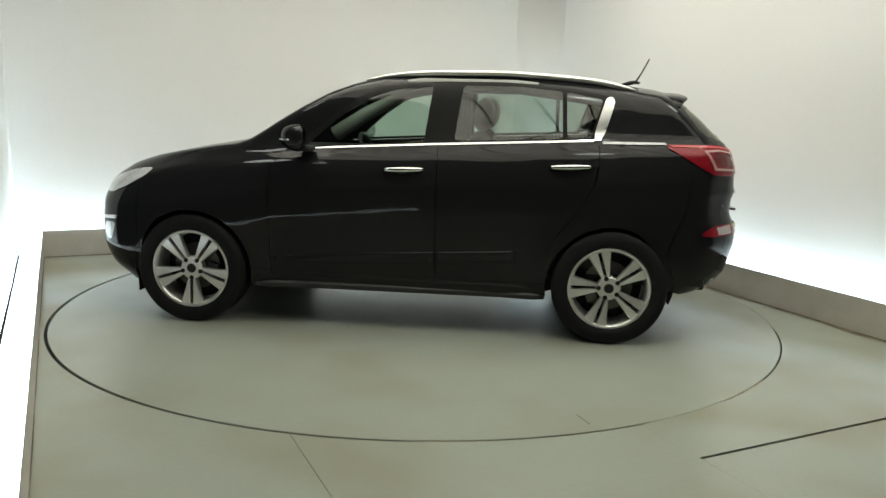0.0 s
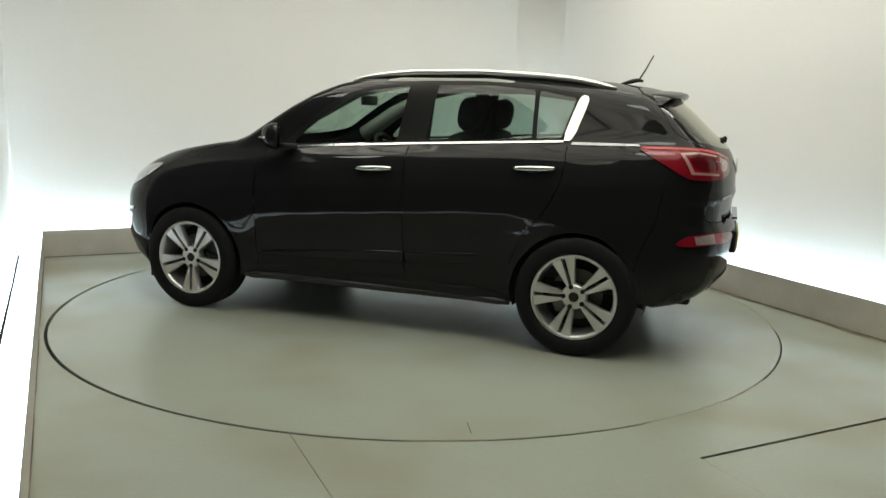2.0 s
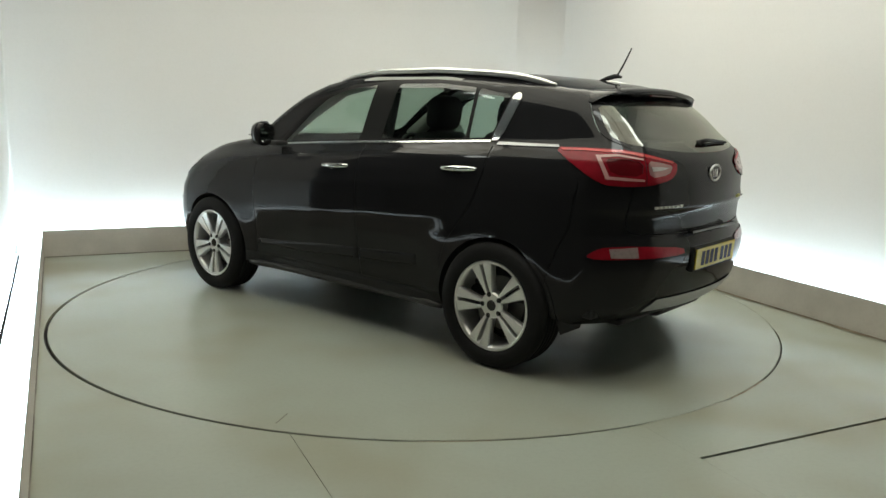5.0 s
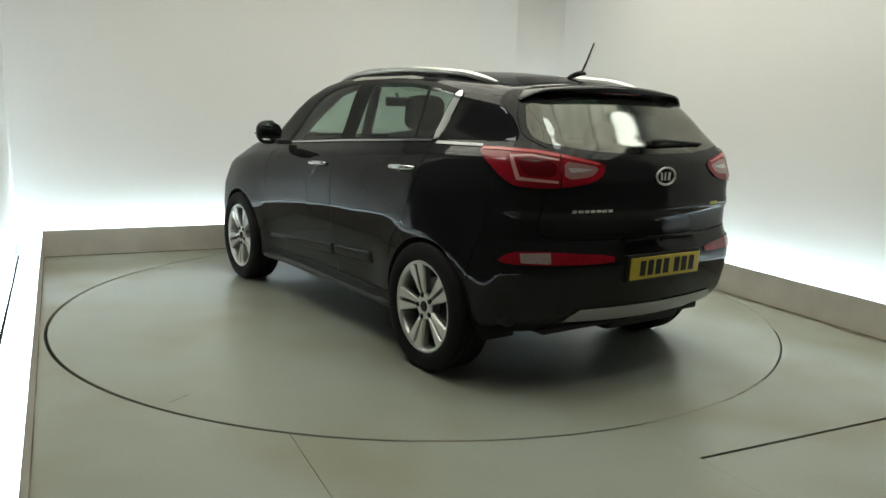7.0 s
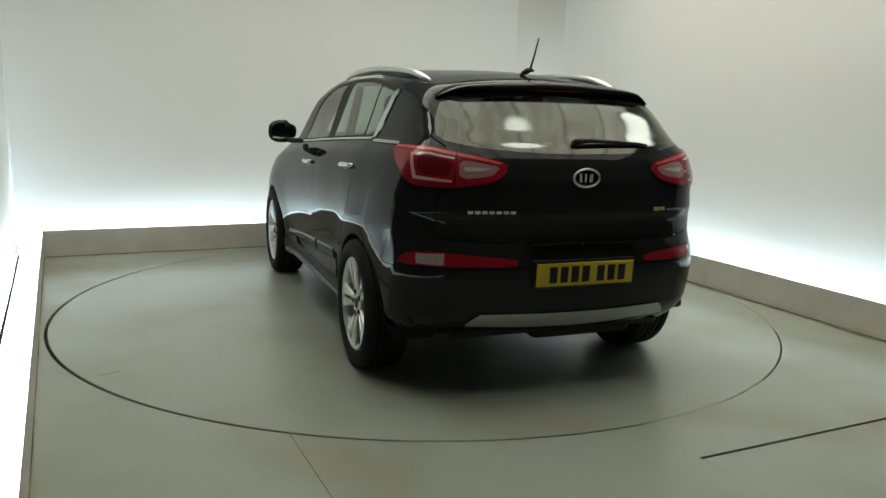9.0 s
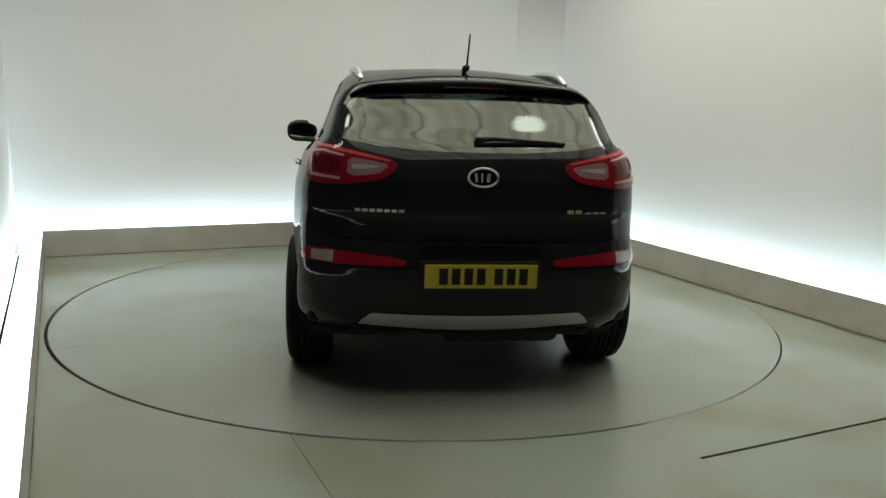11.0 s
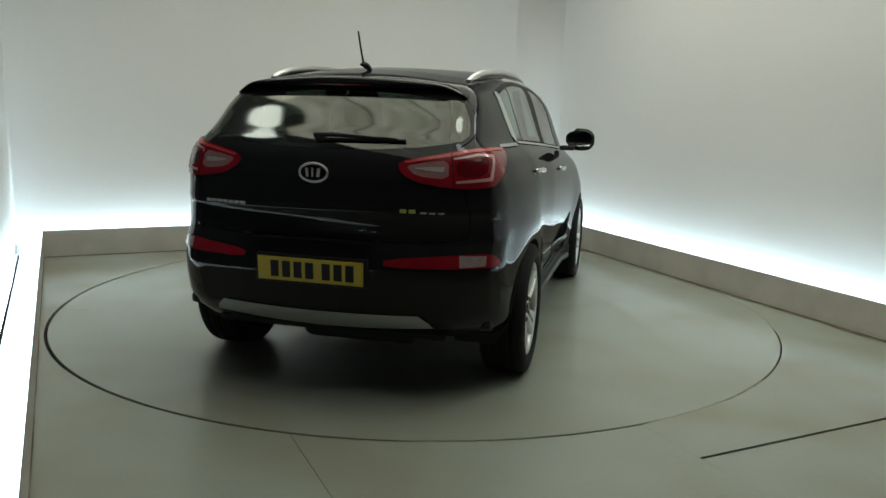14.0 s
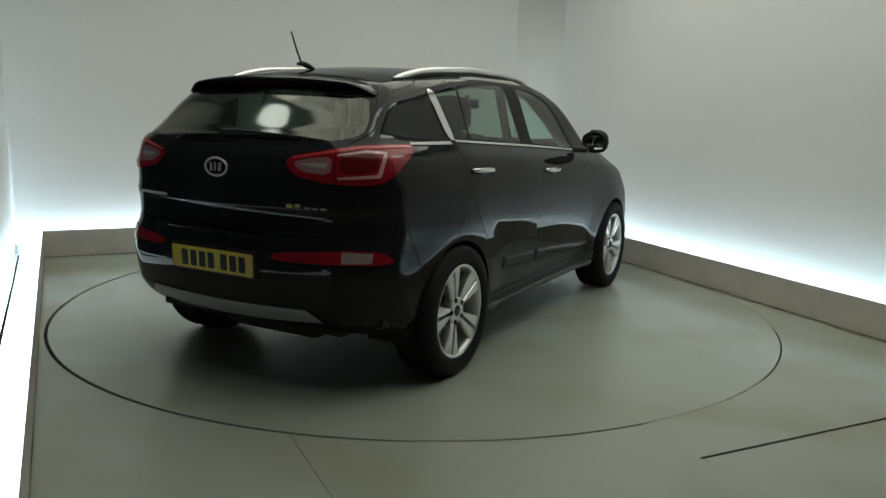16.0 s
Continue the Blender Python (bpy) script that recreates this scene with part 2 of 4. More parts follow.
def corner_wall():
    """Left, back and right wall as one painted sheet of thickness, with the corners rounded."""
    r, big, h = 0.02, 0.38, CEIL
    path = [(WL, 0.9)]
    for cx, cy, a0 in ((WL + r, WB - r, 180), (WR - big, WB - big, 90)):
        rad = r if a0 == 180 else big
        path += [(cx + rad * math.cos(radians(a0 - 3 * k)), cy + rad * math.sin(radians(a0 - 3 * k))) for k in range(31)]
    path += [(WR, FRONT)]
    bm = bmesh.new()
    rows = []
    for k, (x, y) in enumerate(path):
        a, b = path[max(0, k - 1)], path[min(len(path) - 1, k + 1)]
        d = math.dist(a, b)
        n = (-(b[1] - a[1]) / d * 0.12, (b[0] - a[0]) / d * 0.12)
        rows.append([bm.verts.new(q) for q in ((x, y, -0.02), (x, y, h), (x + n[0], y + n[1], h), (x + n[0], y + n[1], -0.02))])
    for a, b in zip(rows, rows[1:]):
        for k in range(4):
            bm.faces.new((a[k], a[(k + 1) % 4], b[(k + 1) % 4], b[k]))
    bm.faces.new(rows[0])
    bm.faces.new(rows[-1][::-1])
    bmesh.ops.recalc_face_normals(bm, faces=bm.faces[:])
    ob = new("wall_bay", mesh_of(bm, "wall_bay", WALL))
    ob.matrix_world = BAY
    for q in ob.data.polygons:
        q.use_smooth = abs(q.normal.z) < 0.5 and q.area < 1.2
    tagged(ob, "smooth off-white painted studio wall lit from below", "wall", kind="structure")


def setting():
    corner_wall()
    # hall behind the camera
    bay_box("wall_hall_left", (-6.1, HALL, -0.02), (-6.0, 0.9, CEIL), HALL_M, "dark grey hall wall", "wall")
    bay_box("wall_hall_right", (6.0, HALL, -0.02), (6.1, FRONT, CEIL), HALL_M, "dark grey hall wall", "wall")
    bay_box("wall_hall_back", (-6.1, HALL - 0.1, -0.02), (6.1, HALL, CEIL), HALL_M, "dark grey hall wall", "wall")
    bay_box("wall_hall_end", (-6.1, 0.9, -0.02), (WL - 0.125, 1.0, CEIL), HALL_M, "dark grey hall end wall beside the bay", "wall")
    bay_box("trough_edge", (WL - 0.03, FRONT, -0.02), (WL, 0.898, PLINTH_H), PLINTH_TOP, "low white outer edge of the light trough", "low wall", 0.003)
    bay_box("wall_return_right", (WR + 0.125, FRONT, -0.02), (6.1, FRONT + 0.1, CEIL), HALL_M, "dark grey return wall beside the bay", "wall")
    bay_box("ceiling", (-6.1, HALL, CEIL), (6.1, WB + 0.15, CEIL + 0.1), CEIL_M, "grey painted studio ceiling", "ceiling")
    bay_box("ground", (-6.1, HALL, -0.08), (6.1, WB + 0.15, -0.02), GAP_M, "dark sub-floor below the floor boards", "floor")
    # low walls in front of the hidden lights
    T, yb = PLINTH_T, PB + PLINTH_T
    for name, quad in (("plinth_back", [(left_line(PB), PB), (right_line(PB), PB), (right_line(PB), yb), (left_line(PB), yb)]),
                       ("plinth_left", [(left_line(FRONT) - T, FRONT), (left_line(FRONT), FRONT), (left_line(PB), yb), (left_line(PB) - T, yb)]),
                       ("plinth_right", [(right_line(FRONT), FRONT), (right_line(FRONT) + T, FRONT), (right_line(PB) + T, yb), (right_line(PB), yb)])):
        p = skew_box(name, quad, -0.02, PLINTH_H - 0.006, PLINTH_M, "low beige painted light box wall with a glowing white top", "low wall")
        ends = {"plinth_back": ((left_line(PB) + 0.02, PB), (right_line(PB) - 0.02, PB), (0, -1)), "plinth_left": ((left_line(FRONT), FRONT), (left_line(PB), PB), (1, 0)), "plinth_right": ((right_line(FRONT), FRONT), (right_line(PB), PB), (-1, 0))}[name]
        (ax, ay), (bx, by), (nx, ny) = ends
        joint = [(ax, ay), (bx, by), (bx + 0.006 * nx, by + 0.006 * ny), (ax + 0.006 * nx, ay + 0.006 * ny)]
        part("base_joint", prism_bm(joint, 0.006, lambda a, b, h: (a, b, 0.0005 + h)), JOINT_M, p, "thin dirty joint at the floor")
        if name == "plinth_right":
            rng = random.Random(4)
            inner, outer = [], []
            for k in range(161):
                y = -2.9 + (PB - 0.05 + 2.9) * k / 160
                w = 0.014 + 0.016 * rng.random() + 0.018 * max(0, math.sin(k * 0.31) * math.sin(k * 0.117 + 1))
                inner.append((right_line(y) - 0.0065, y))
                outer.append((right_line(y) - 0.0065 - w, y))
            part("dirt_line", prism_bm(inner + outer[::-1], 0.0015, lambda a, b, h: (a, b, 0.0045 + h)), DIRT_M, p, "brown dirt swept against the low wall")
        if name == "plinth_left":
            seam = [(left_line(-3.2) - T - 0.015, -3.2), (left_line(-3.2) - T - 0.0005, -3.2), (left_line(1.3) - T - 0.0005, 1.3), (left_line(1.3) - T - 0.012, 1.3)]
            part("edge_strip", prism_bm(seam, 0.034, lambda a, b, h: (a, b, PLINTH_H - 0.026 + h)), GAP_M, p, "thin dark edge strip")
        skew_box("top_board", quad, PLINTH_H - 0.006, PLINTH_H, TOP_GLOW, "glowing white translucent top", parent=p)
    # trough floors
    for k, (name, lo, hi) in enumerate((("trough_back", (WL, PB + PLINTH_T, -0.019), (WR, WB, 0.002)), ("trough_left", (WL, FRONT, -0.019), (PL - PLINTH_T, PB + PLINTH_T, 0.002)),
                                        ("trough_right", (PR + PLINTH_T, FRONT, -0.019), (WR, PB + PLINTH_T, 0.002)))):
        bay_box(name, lo, hi, PLINTH_TOP, "white trough floor behind the low wall", "trough")


def floor_boards():
    """Floor boards round the turntable, with open joints."""
    lines1 = [-6.0, -1.478, 0.03, 6.0]
    lines2 = [HALL, -2.84, 0.0, PB + 0.01]
    off = (-0.0075, -0.002)
    ring = [(off[0] + DISC_R * math.cos(2 * math.pi * k / 180), off[1] + DISC_R * math.sin(2 * math.pi * k / 180)) for k in range(180)]
    floor = new("floor")
    floor.matrix_world = BAY
    tagged(floor, "beige-grey painted floor boards with thin dark joints", "floor", kind="structure")
    for i in range(3):
        for j in range(3):
            g = 0.0002 if i < 2 else 0.009
            x0, x1, y0, y1 = lines1[i] + (0.0015, 0.0013, 0.0004)[i], lines1[i + 1] - (0.0013, 0.0004, 0.0015)[i], lines2[j] + (g if j == 1 else 0), lines2[j + 1] - (g if j == 0 else 0)
            if j:
                x0, x1 = max(x0, -2.56), min(x1, 2.53)
            if j == 2:
                if i != 1:
                    continue
                x0, x1 = -2.56, 2.53
            cell = resample([(x0, y0), (x1, y0), (x1, y1), (x0, y1)], 0.25)
            v, f, mid = triangulate([cell, ring] if j else [cell], cell, 0.5)
            f = f[np.hypot(mid[:, 0] - off[0], mid[:, 1] - off[1]) > DISC_R * 0.9995] if j else f
            if not len(f):
                continue
            bm = bmesh.new()
            vs = [bm.verts.new((q[0], q[1], 0)) for q in v]
            for a in f:
                bm.faces.new([vs[q] for q in a])
            bmesh.ops.delete(bm, geom=[q for q in bm.verts if not q.link_faces], context="VERTS")
            bmesh.ops.recalc_face_normals(bm, faces=bm.faces[:])
            if sum(q.normal.z for q in bm.faces) < 0:
                bmesh.ops.reverse_faces(bm, faces=bm.faces[:])
            out = bmesh.ops.extrude_face_region(bm, geom=bm.faces[:])
            for q in out["geom"]:
                if isinstance(q, bmesh.types.BMVert):
                    q.co.z -= 0.018
            bmesh.ops.recalc_face_normals(bm, faces=bm.faces[:])
            part("floor_board", bm, FLOOR_M, floor)
    # stretches of the round joint that are clogged with paint or dirt
    for a0, a1, mat, label in ((-89, -74, FLOOR_M, "painted-over joint"), (-74, -64, DIRT_M, "joint clogged with brown dirt"), (-38, 1, FLOOR_M, "painted-over joint"), (1, 20, DIRT_M, "joint clogged with brown dirt"), (-114, -106, DIRT_M, "joint clogged with brown dirt")):
        n = int(a1 - a0) * 2
        inner, outer = [], []
        for k in range(n + 1):
            a, t = radians(a0 + (a1 - a0) * k / n), k / n
            w = 0.0121 * min(1, 0.25 + 8 * t, 0.25 + 8 * (1 - t))
            for row, rad in ((inner, DISC_R - 0.0002 - w), (outer, DISC_R - 0.0002)):
                row.append((off[0] + rad * math.cos(a), off[1] + rad * math.sin(a)))
        part("joint_filler", prism_bm(inner + outer[::-1], 0.014, lambda a, b, h: (a, b, -0.0155 + h)), mat, floor, label)


def turntable():
    ob = new("turntable")
    r = DISC_R - 0.0125
    rim = [(r, -0.016), (r, -0.0025), (r - 0.0025, 0.0)]
    bm = bmesh.new()
    n = 180
    rings = [[bm.verts.new((a * math.cos(2 * math.pi * k / n), a * math.sin(2 * math.pi * k / n), z)) for k in range(n)] for a, z in rim]
    for a, b in zip(rings, rings[1:]):
        for k in range(n):
            bm.faces.new((a[k], a[(k + 1) % n], b[(k + 1) % n], b[k]))
    bm.faces.new(rings[-1])
    bmesh.ops.recalc_face_normals(bm, faces=bm.faces[:])
    part("disc", bm, DISC_M, ob)
    # short worn mark near the rim
    a0 = radians(-88) - radians(154.8)
    bm = box_bm((2.26, -0.0025, 0.0), (2.38, 0.0025, 0.0006))
    mark = part("scratch", bm, JOINT_M, ob, "short dark scratch near the rim")
    mark.matrix_local = Matrix.Rotation(a0, 4, "Z")
    tagged(ob, "round beige-grey painted turntable set flush in the floor", "turntable")
    return ob


def hidden_tubes():
    for lo, hi in (((WL + 0.02, PB + PLINTH_T + 0.03), (WR - 0.02, PB + PLINTH_T + 0.06)), ((PL - PLINTH_T - 0.06, FRONT + 0.1), (PL - PLINTH_T - 0.03, PB)), ((PR + PLINTH_T + 0.03, FRONT + 0.1), (PR + PLINTH_T + 0.06, PB))):
        ob = new("tube_light", mesh_of(box_bm((*lo, 0.10), (*hi, 0.13), 0.008), "tube_light", TUBE_M))
        ob.matrix_world = BAY
        tagged(ob, "long cool white tube light hidden behind the low wall", "tube light", "tube lights")
        part("holder", box_bm((lo[0] + 0.005, lo[1] + 0.005, 0.002), (hi[0] - 0.005, hi[1] - 0.005, 0.101)), PLINTH_TOP, ob, "white holder")


def ceiling_lights():
    """Lit diffuser cloth in strips between dark ribs, with brighter lamps in it."""
    pitch, n = 0.62, 7
    for k in range(n):
        x = -2.04 + k * pitch
        ob = new("ceiling_diffuser")
        ob.matrix_world = BAY @ Matrix.Translation((x, 0, CEIL - 0.06))
        part("cloth", box_bm((0.012, FRONT - 0.3, -0.006), (pitch - 0.012, -0.105, 0.0)), DIFFUSER_F, ob, "dimmer glowing white cloth")
        part("cloth", box_bm((0.012, -0.095, -0.006), (pitch - 0.012, 1.35, 0.0)), DIFFUSER_B, ob, "brighter glowing white cloth")
        for e in (0.0, pitch - 0.012):
            part("rib", box_bm((e, FRONT - 0.3, -0.02), (e + 0.012, 1.35, 0.058), 0.003), HALL_M, ob, "dark rib")
        tagged(ob, "long strip of glowing white diffuser cloth under the ceiling", "ceiling light", "ceiling diffusers")
    for x, y in ((0.35, -2.2), (-2.4, -0.2), (2.3, -1.6)):
        ob = new("studio_lamp")
        ob.matrix_world = BAY @ Matrix.Translation((x, y, CEIL - 0.14))
        part("lamp_glass", cylinder_z_bm(0.27, -0.012, 0.0), LAMP_M, ob, "glowing white lamp glass")
        part("lamp_housing", cylinder_z_bm(0.29, 0.001, 0.053), HALL_M, ob, "dark round housing")
        tagged(ob, "round white studio lamp below the diffuser cloth", "studio lamp", "studio lamps")


def cylinder_z_bm(r, z0, z1, n=32):
    bm = bmesh.new()
    a, b = ([bm.verts.new((r * math.cos(2 * math.pi * k / n), r * math.sin(2 * math.pi * k / n), z)) for k in range(n)] for z in (z0, z1))
    bm.faces.new(a[::-1])
    bm.faces.new(b)
    for k in range(n):
        bm.faces.new((a[k], a[(k + 1) % n], b[(k + 1) % n], b[k]))
    return bm


setting()
hidden_tubes()
ceiling_lights()
TABLE = turntable()


# ---- the car: body shape, x ahead, y to its left, z up ----
def smooth(a, x, y, win=0.07):
    """Piecewise curve through (x, y), rounded over win."""
    k = np.linspace(x[0], x[-1], 900)
    v = np.interp(k, x, y)
    n = max(3, int(win / (k[1] - k[0]))) | 1
    pad = np.concatenate([2 * v[0] - v[n // 2:0:-1], v, 2 * v[-1] - v[-2:-n // 2 - 1:-1]])
    v = np.convolve(pad, np.hanning(n + 2)[1:-1] / np.hanning(n + 2)[1:-1].sum(), "valid")
    return np.interp(a, k, v)


def step(a, lo, hi):
    t = np.clip((a - lo) / (hi - lo), 0, 1)
    return t * t * (3 - 2 * t)


WHEEL_X, WHEEL_Z, TYRE_R, RIM_SCALE = 1.32, 0.348, 0.350, 1.05


def belt(x):
    return smooth(x, [-2.3, -1.7, -1.18, -0.2, 0.6, 1.2, 2.3], [1.25, 1.25, 1.231, 1.18, 1.13, 1.08, 0.90], 0.3)


def half_width(x, z):
    d = z - belt(x)
    y = smooth(d, [-1.05, -0.93, -0.86, -0.72, -0.62, -0.50, -0.42, -0.25, -0.15, -0.085, -0.06, 0.0, 0.05, 0.30, 0.42],
               [0.76, 0.855, 0.880, 0.892, 0.898, 0.906, 0.914, 0.917, 0.900, 0.879, 0.860, 0.796, 0.775, 0.685, 0.620], 0.055)
    y = y + smooth(x, [-2.3, -1.9, -1.6, -1.1, -0.5, 0.9, 1.4, 1.8, 2.3], [-0.165, -0.105, -0.062, -0.02, 0, 0, -0.004, -0.03, -0.11], 0.4) * (0.45 + 0.55 * step(z, 0.4, 1.0))
    span = step(x, -1.0, -0.6) * (1 - step(x, 0.55, 0.95))
    low = 0.66 - 0.05 * step(x, 0.2, 0.8)
    y = y - span * (0.034 * np.clip((low - z) / 0.30, 0, 1) ** 1.35 - 0.004 * (1 - step(z, 0.42, 0.46)))
    y = y + (0.020 * np.exp(-((x - 1.38) / 0.42) ** 2) + 0.016 * np.exp(-((x + 1.34) / 0.36) ** 2)) * step(-d, 0.05, 0.35)
    y = y + 0.032 * step(x, -0.5, 0.4) * step(d, 0.03, 0.30)
    for cx in (WHEEL_X, -WHEEL_X):
        r = np.hypot(x - cx, z - WHEEL_Z)
        y = y + 0.010 * (1 - step(r, 0.38, 0.62)) * step(-d, 0.2, 0.5)
    return y


def rear_x(y, z):
    x = smooth(z, [0.20, 0.30, 0.38, 0.44, 0.55, 0.625, 0.69, 0.75, 0.80, 0.90, 0.935, 0.965, 1.08, 1.16, 1.20, 1.24, 1.30, 1.45, 1.56, 1.66],
               [-1.90, -1.97, -2.08, -2.13, -2.160, -2.176, -2.177, -2.158, -2.132, -2.138, -2.156, -2.146, -2.14, -2.114, -2.092, -2.058, -1.985, -1.83, -1.73, -1.62], 0.05)
    return x + 0.135 * (np.abs(y) / 0.8) ** 2


def front_x(y, z):
    x = smooth(z, [0.15, 0.25, 0.32, 0.45, 0.60, 0.75, 0.88, 0.98, 1.10], [1.90, 2.02, 2.12, 2.18, 2.185, 2.17, 2.10, 1.98, 1.75])
    return x - 0.20 * (np.abs(y) / 0.8) ** 2


def top_z(x, y):
    z = smooth(x, [-1.95, -1.75, -1.60, -1.35, -1.0, -0.65, -0.3, 0.0, 0.15, 0.334, 0.487, 0.64, 0.80, 0.978, 1.08, 1.24, 1.44, 1.64, 1.85, 2.0, 2.2],
               [1.46, 1.53, 1.566, 1.597, 1.625, 1.638, 1.636, 1.622, 1.606, 1.566, 1.508, 1.426, 1.325, 1.205, 1.165, 1.140, 1.103, 1.060, 0.998, 0.93, 0.78])
    return z - smooth(x, [-2.2, -1.4, -0.6, 2.3], [0.062, 0.058, 0.028, 0.022], 0.4) * (np.abs(y) / 0.6) ** 2 * np.interp(x, [0.6, 1.2], [1, 0.6])


def cut(a, b, r):
    """Meeting of two solids with a fillet of radius r."""
    return np.minimum(-r, np.maximum(a, b)) + np.hypot(np.maximum(a + r, 0), np.maximum(b + r, 0))


def body(x, y, z):
    """Below 0 inside the car body."""
    rr = np.interp(z, [1.0, 1.25], [0.23, 0.13])
    f = cut(np.abs(y) - half_width(x, z), rear_x(y, z) - x, rr)
    f = cut(f, x - front_x(y, z), 0.25)
    return cut(f, z - top_z(x, y), 0.055 + 0.035 * (1 - step(x, 0.0, 0.5)))


SPX_R, SPX_F, SPY, FAN = -1.45, 1.55, 0.30, 0.8
U_R, U_F = SPX_R - FAN * math.pi / 2, SPX_F + FAN * math.pi / 2


def meet(o, d, far=1.4):
    """Where rays from inside meet the body."""
    lo, hi = np.zeros(len(o)), np.full(len(o), far)
    for _ in range(30):
        m = (lo + hi) / 2
        q = o + d * m[:, None]
        inside = body(q[:, 0], q[:, 1], q[:, 2]) < 0
        lo, hi = np.where(inside, m, lo), np.where(inside, hi, m)
    return o + d * lo[:, None]


def around(u, z):
    """The point of the body at the place u round its plan and height z."""
    u, z = np.asarray(u, float), np.asarray(z, float)
    x = np.clip(u, SPX_R, SPX_F)
    y = SPY - np.clip(U_R - u, 0, SPY) - np.clip(u - U_F, 0, SPY)
    a = np.clip((SPX_R - u) / FAN, 0, math.pi / 2) - np.clip((u - SPX_F) / FAN, 0, math.pi / 2)
    side = (u <= SPX_F) & (u >= SPX_R)
    o = np.stack([x, np.where(side, 0.0, y), z], -1)
    d = np.stack([-np.sin(a), np.cos(a), 0 * a], -1)
    return meet(o, d)


def normal_at(q):
    e = 0.004
    g = np.stack([body(*(q + np.eye(3)[k] * e).T) - body(*(q - np.eye(3)[k] * e).T) for k in range(3)], -1)
    return g / np.maximum(1e-9, np.linalg.norm(g, axis=1))[:, None]


def skin(name, pts, faces, mat, parent, both=False, mirror=False, label="", lift=0.0, nrm=None):
    """A piece of body skin with the true normals; both: joined with its mirror image; mirror: that image alone."""
    used = np.unique(faces)
    idx = np.full(len(pts), -1)
    idx[used] = np.arange(len(used))
    p, f = pts[used], idx[faces]
    n = normal_at(p) if nrm is None else nrm[used]
    p = p + n * lift
    e1, e2 = p[f[:, 1]] - p[f[:, 0]], p[f[:, 2]] - p[f[:, 0]]
    flip = np.einsum("ij,ij->i", np.cross(e1, e2), n[f].sum(1)) < 0
    f[flip] = f[flip][:, ::-1]
    if both or mirror:
        pm, nm, fm = p * [1, -1, 1], n * [1, -1, 1], f[:, ::-1]
        if mirror:
            p, n, f = pm, nm, fm
        else:
            centre = np.abs(p[:, 1]) < 2e-4
            n[centre, 1] = 0
            re = np.arange(len(p)) + len(p)
            re[centre] = np.flatnonzero(centre)
            f = np.concatenate([f, re[fm]])
            p, n = np.concatenate([p, pm]), np.concatenate([n, nm])
    me = bpy.data.meshes.new(name)
    me.from_pydata(p.tolist(), [], f.tolist())
    me.polygons.foreach_set("use_smooth", [True] * len(me.polygons))
    me.normals_split_custom_set_from_vertices(n.tolist())
    me.materials.append(mat)
    ob = new(name, me)
    ob.parent = parent
    if label:
        tagged(ob, label)
    return ob


CAR = new("car")
tagged(CAR, "glossy black five-door off-road estate car with silver roof rails", "car")
U_MIN, U_MAX = U_R - SPY, U_F + SPY


def seam_z(u):
    """Height at which the side gives way to hood, windscreen and roof."""
    p = np.interp(u, [U_MIN, -2.15, -1.72, 1.55, 2.05, U_MAX], [-1.70, -1.70, -1.70, 1.55, 1.80, 1.93])
    z = top_z(p, 0.55) - 0.045
    rear = np.interp(u, [U_MIN, -2.4, -2.0, -1.72], [1.500, 1.492, 1.475, float(top_z(-1.70, 0.55)) - 0.045])
    return np.where(np.asarray(u) < -1.72, rear, z)


# outlines on the body skin: place round the plan, height
SIDE_GLASS = {
    "front_door_window": [(0.60, 1.145), (0.50, 1.235), (0.37, 1.345), (0.22, 1.448), (0.05, 1.507), (-0.185, 1.534), (-0.145, 1.192)],
    "rear_door_window": [(-0.335, 1.204), (-0.375, 1.542), (-0.72, 1.544), (-0.985, 1.523), (-0.998, 1.238)],
    "quarter_window": [(-1.025, 1.240), (-1.012, 1.520), (-1.235, 1.482), (-1.168, 1.248)],
}
DLO = [(0.68, 1.135), (0.52, 1.272), (0.40, 1.375), (0.24, 1.474), (0.05, 1.535), (-0.30, 1.564), (-0.65, 1.568), (-1.0, 1.547), (-1.27, 1.501), (-1.188, 1.234), (-0.2, 1.186)]
C_PILLAR = [(-1.176, 1.232), (-1.246, 1.472), (-1.266, 1.494), (-1.292, 1.494), (-1.308, 1.466), (-1.238, 1.236)]
BELT_TRIM = [(0.66, 1.119), (0.66, 1.131), (-0.2, 1.184), (-1.186, 1.236), (-1.186, 1.224), (-0.2, 1.172)]
REAR_STRIP = [(-1.238, 1.228), (-1.40, 1.229), (-1.72, 1.231), (-1.735, 1.219), (-1.40, 1.214), (-1.236, 1.212)]
CLEAR_BAR = [(-2.345, 1.140), (-2.355, 1.118), (-2.44, 1.121), (-2.515, 1.133), (-2.43, 1.139)]
TAIL = [(-1.69, 1.219), (-1.96, 1.222), (-2.17, 1.221), (-2.34, 1.200), (-2.605, 1.159), (-2.585, 1.110), (-2.51, 1.074), (-2.33, 1.050), (-2.18, 1.045), (-2.055, 1.050), (-1.975, 1.082), (-1.875, 1.135)]
TAIL_LOOP = [(-2.005, 1.190), (-2.06, 1.079), (-2.29, 1.071), (-2.29, 1.081), (-2.080, 1.093), (-2.034, 1.180), (-2.14, 1.187), (-2.295, 1.171), (-2.295, 1.179), (-2.14, 1.197)]
TAIL_DEEP = [(-2.055, 1.176), (-2.095, 1.102), (-2.275, 1.094), (-2.290, 1.163), (-2.16, 1.178)]
TAIL_CLEAR = [(-2.322, 1.170), (-2.328, 1.086), (-2.50, 1.099), (-2.560, 1.142), (-2.44, 1.160)]
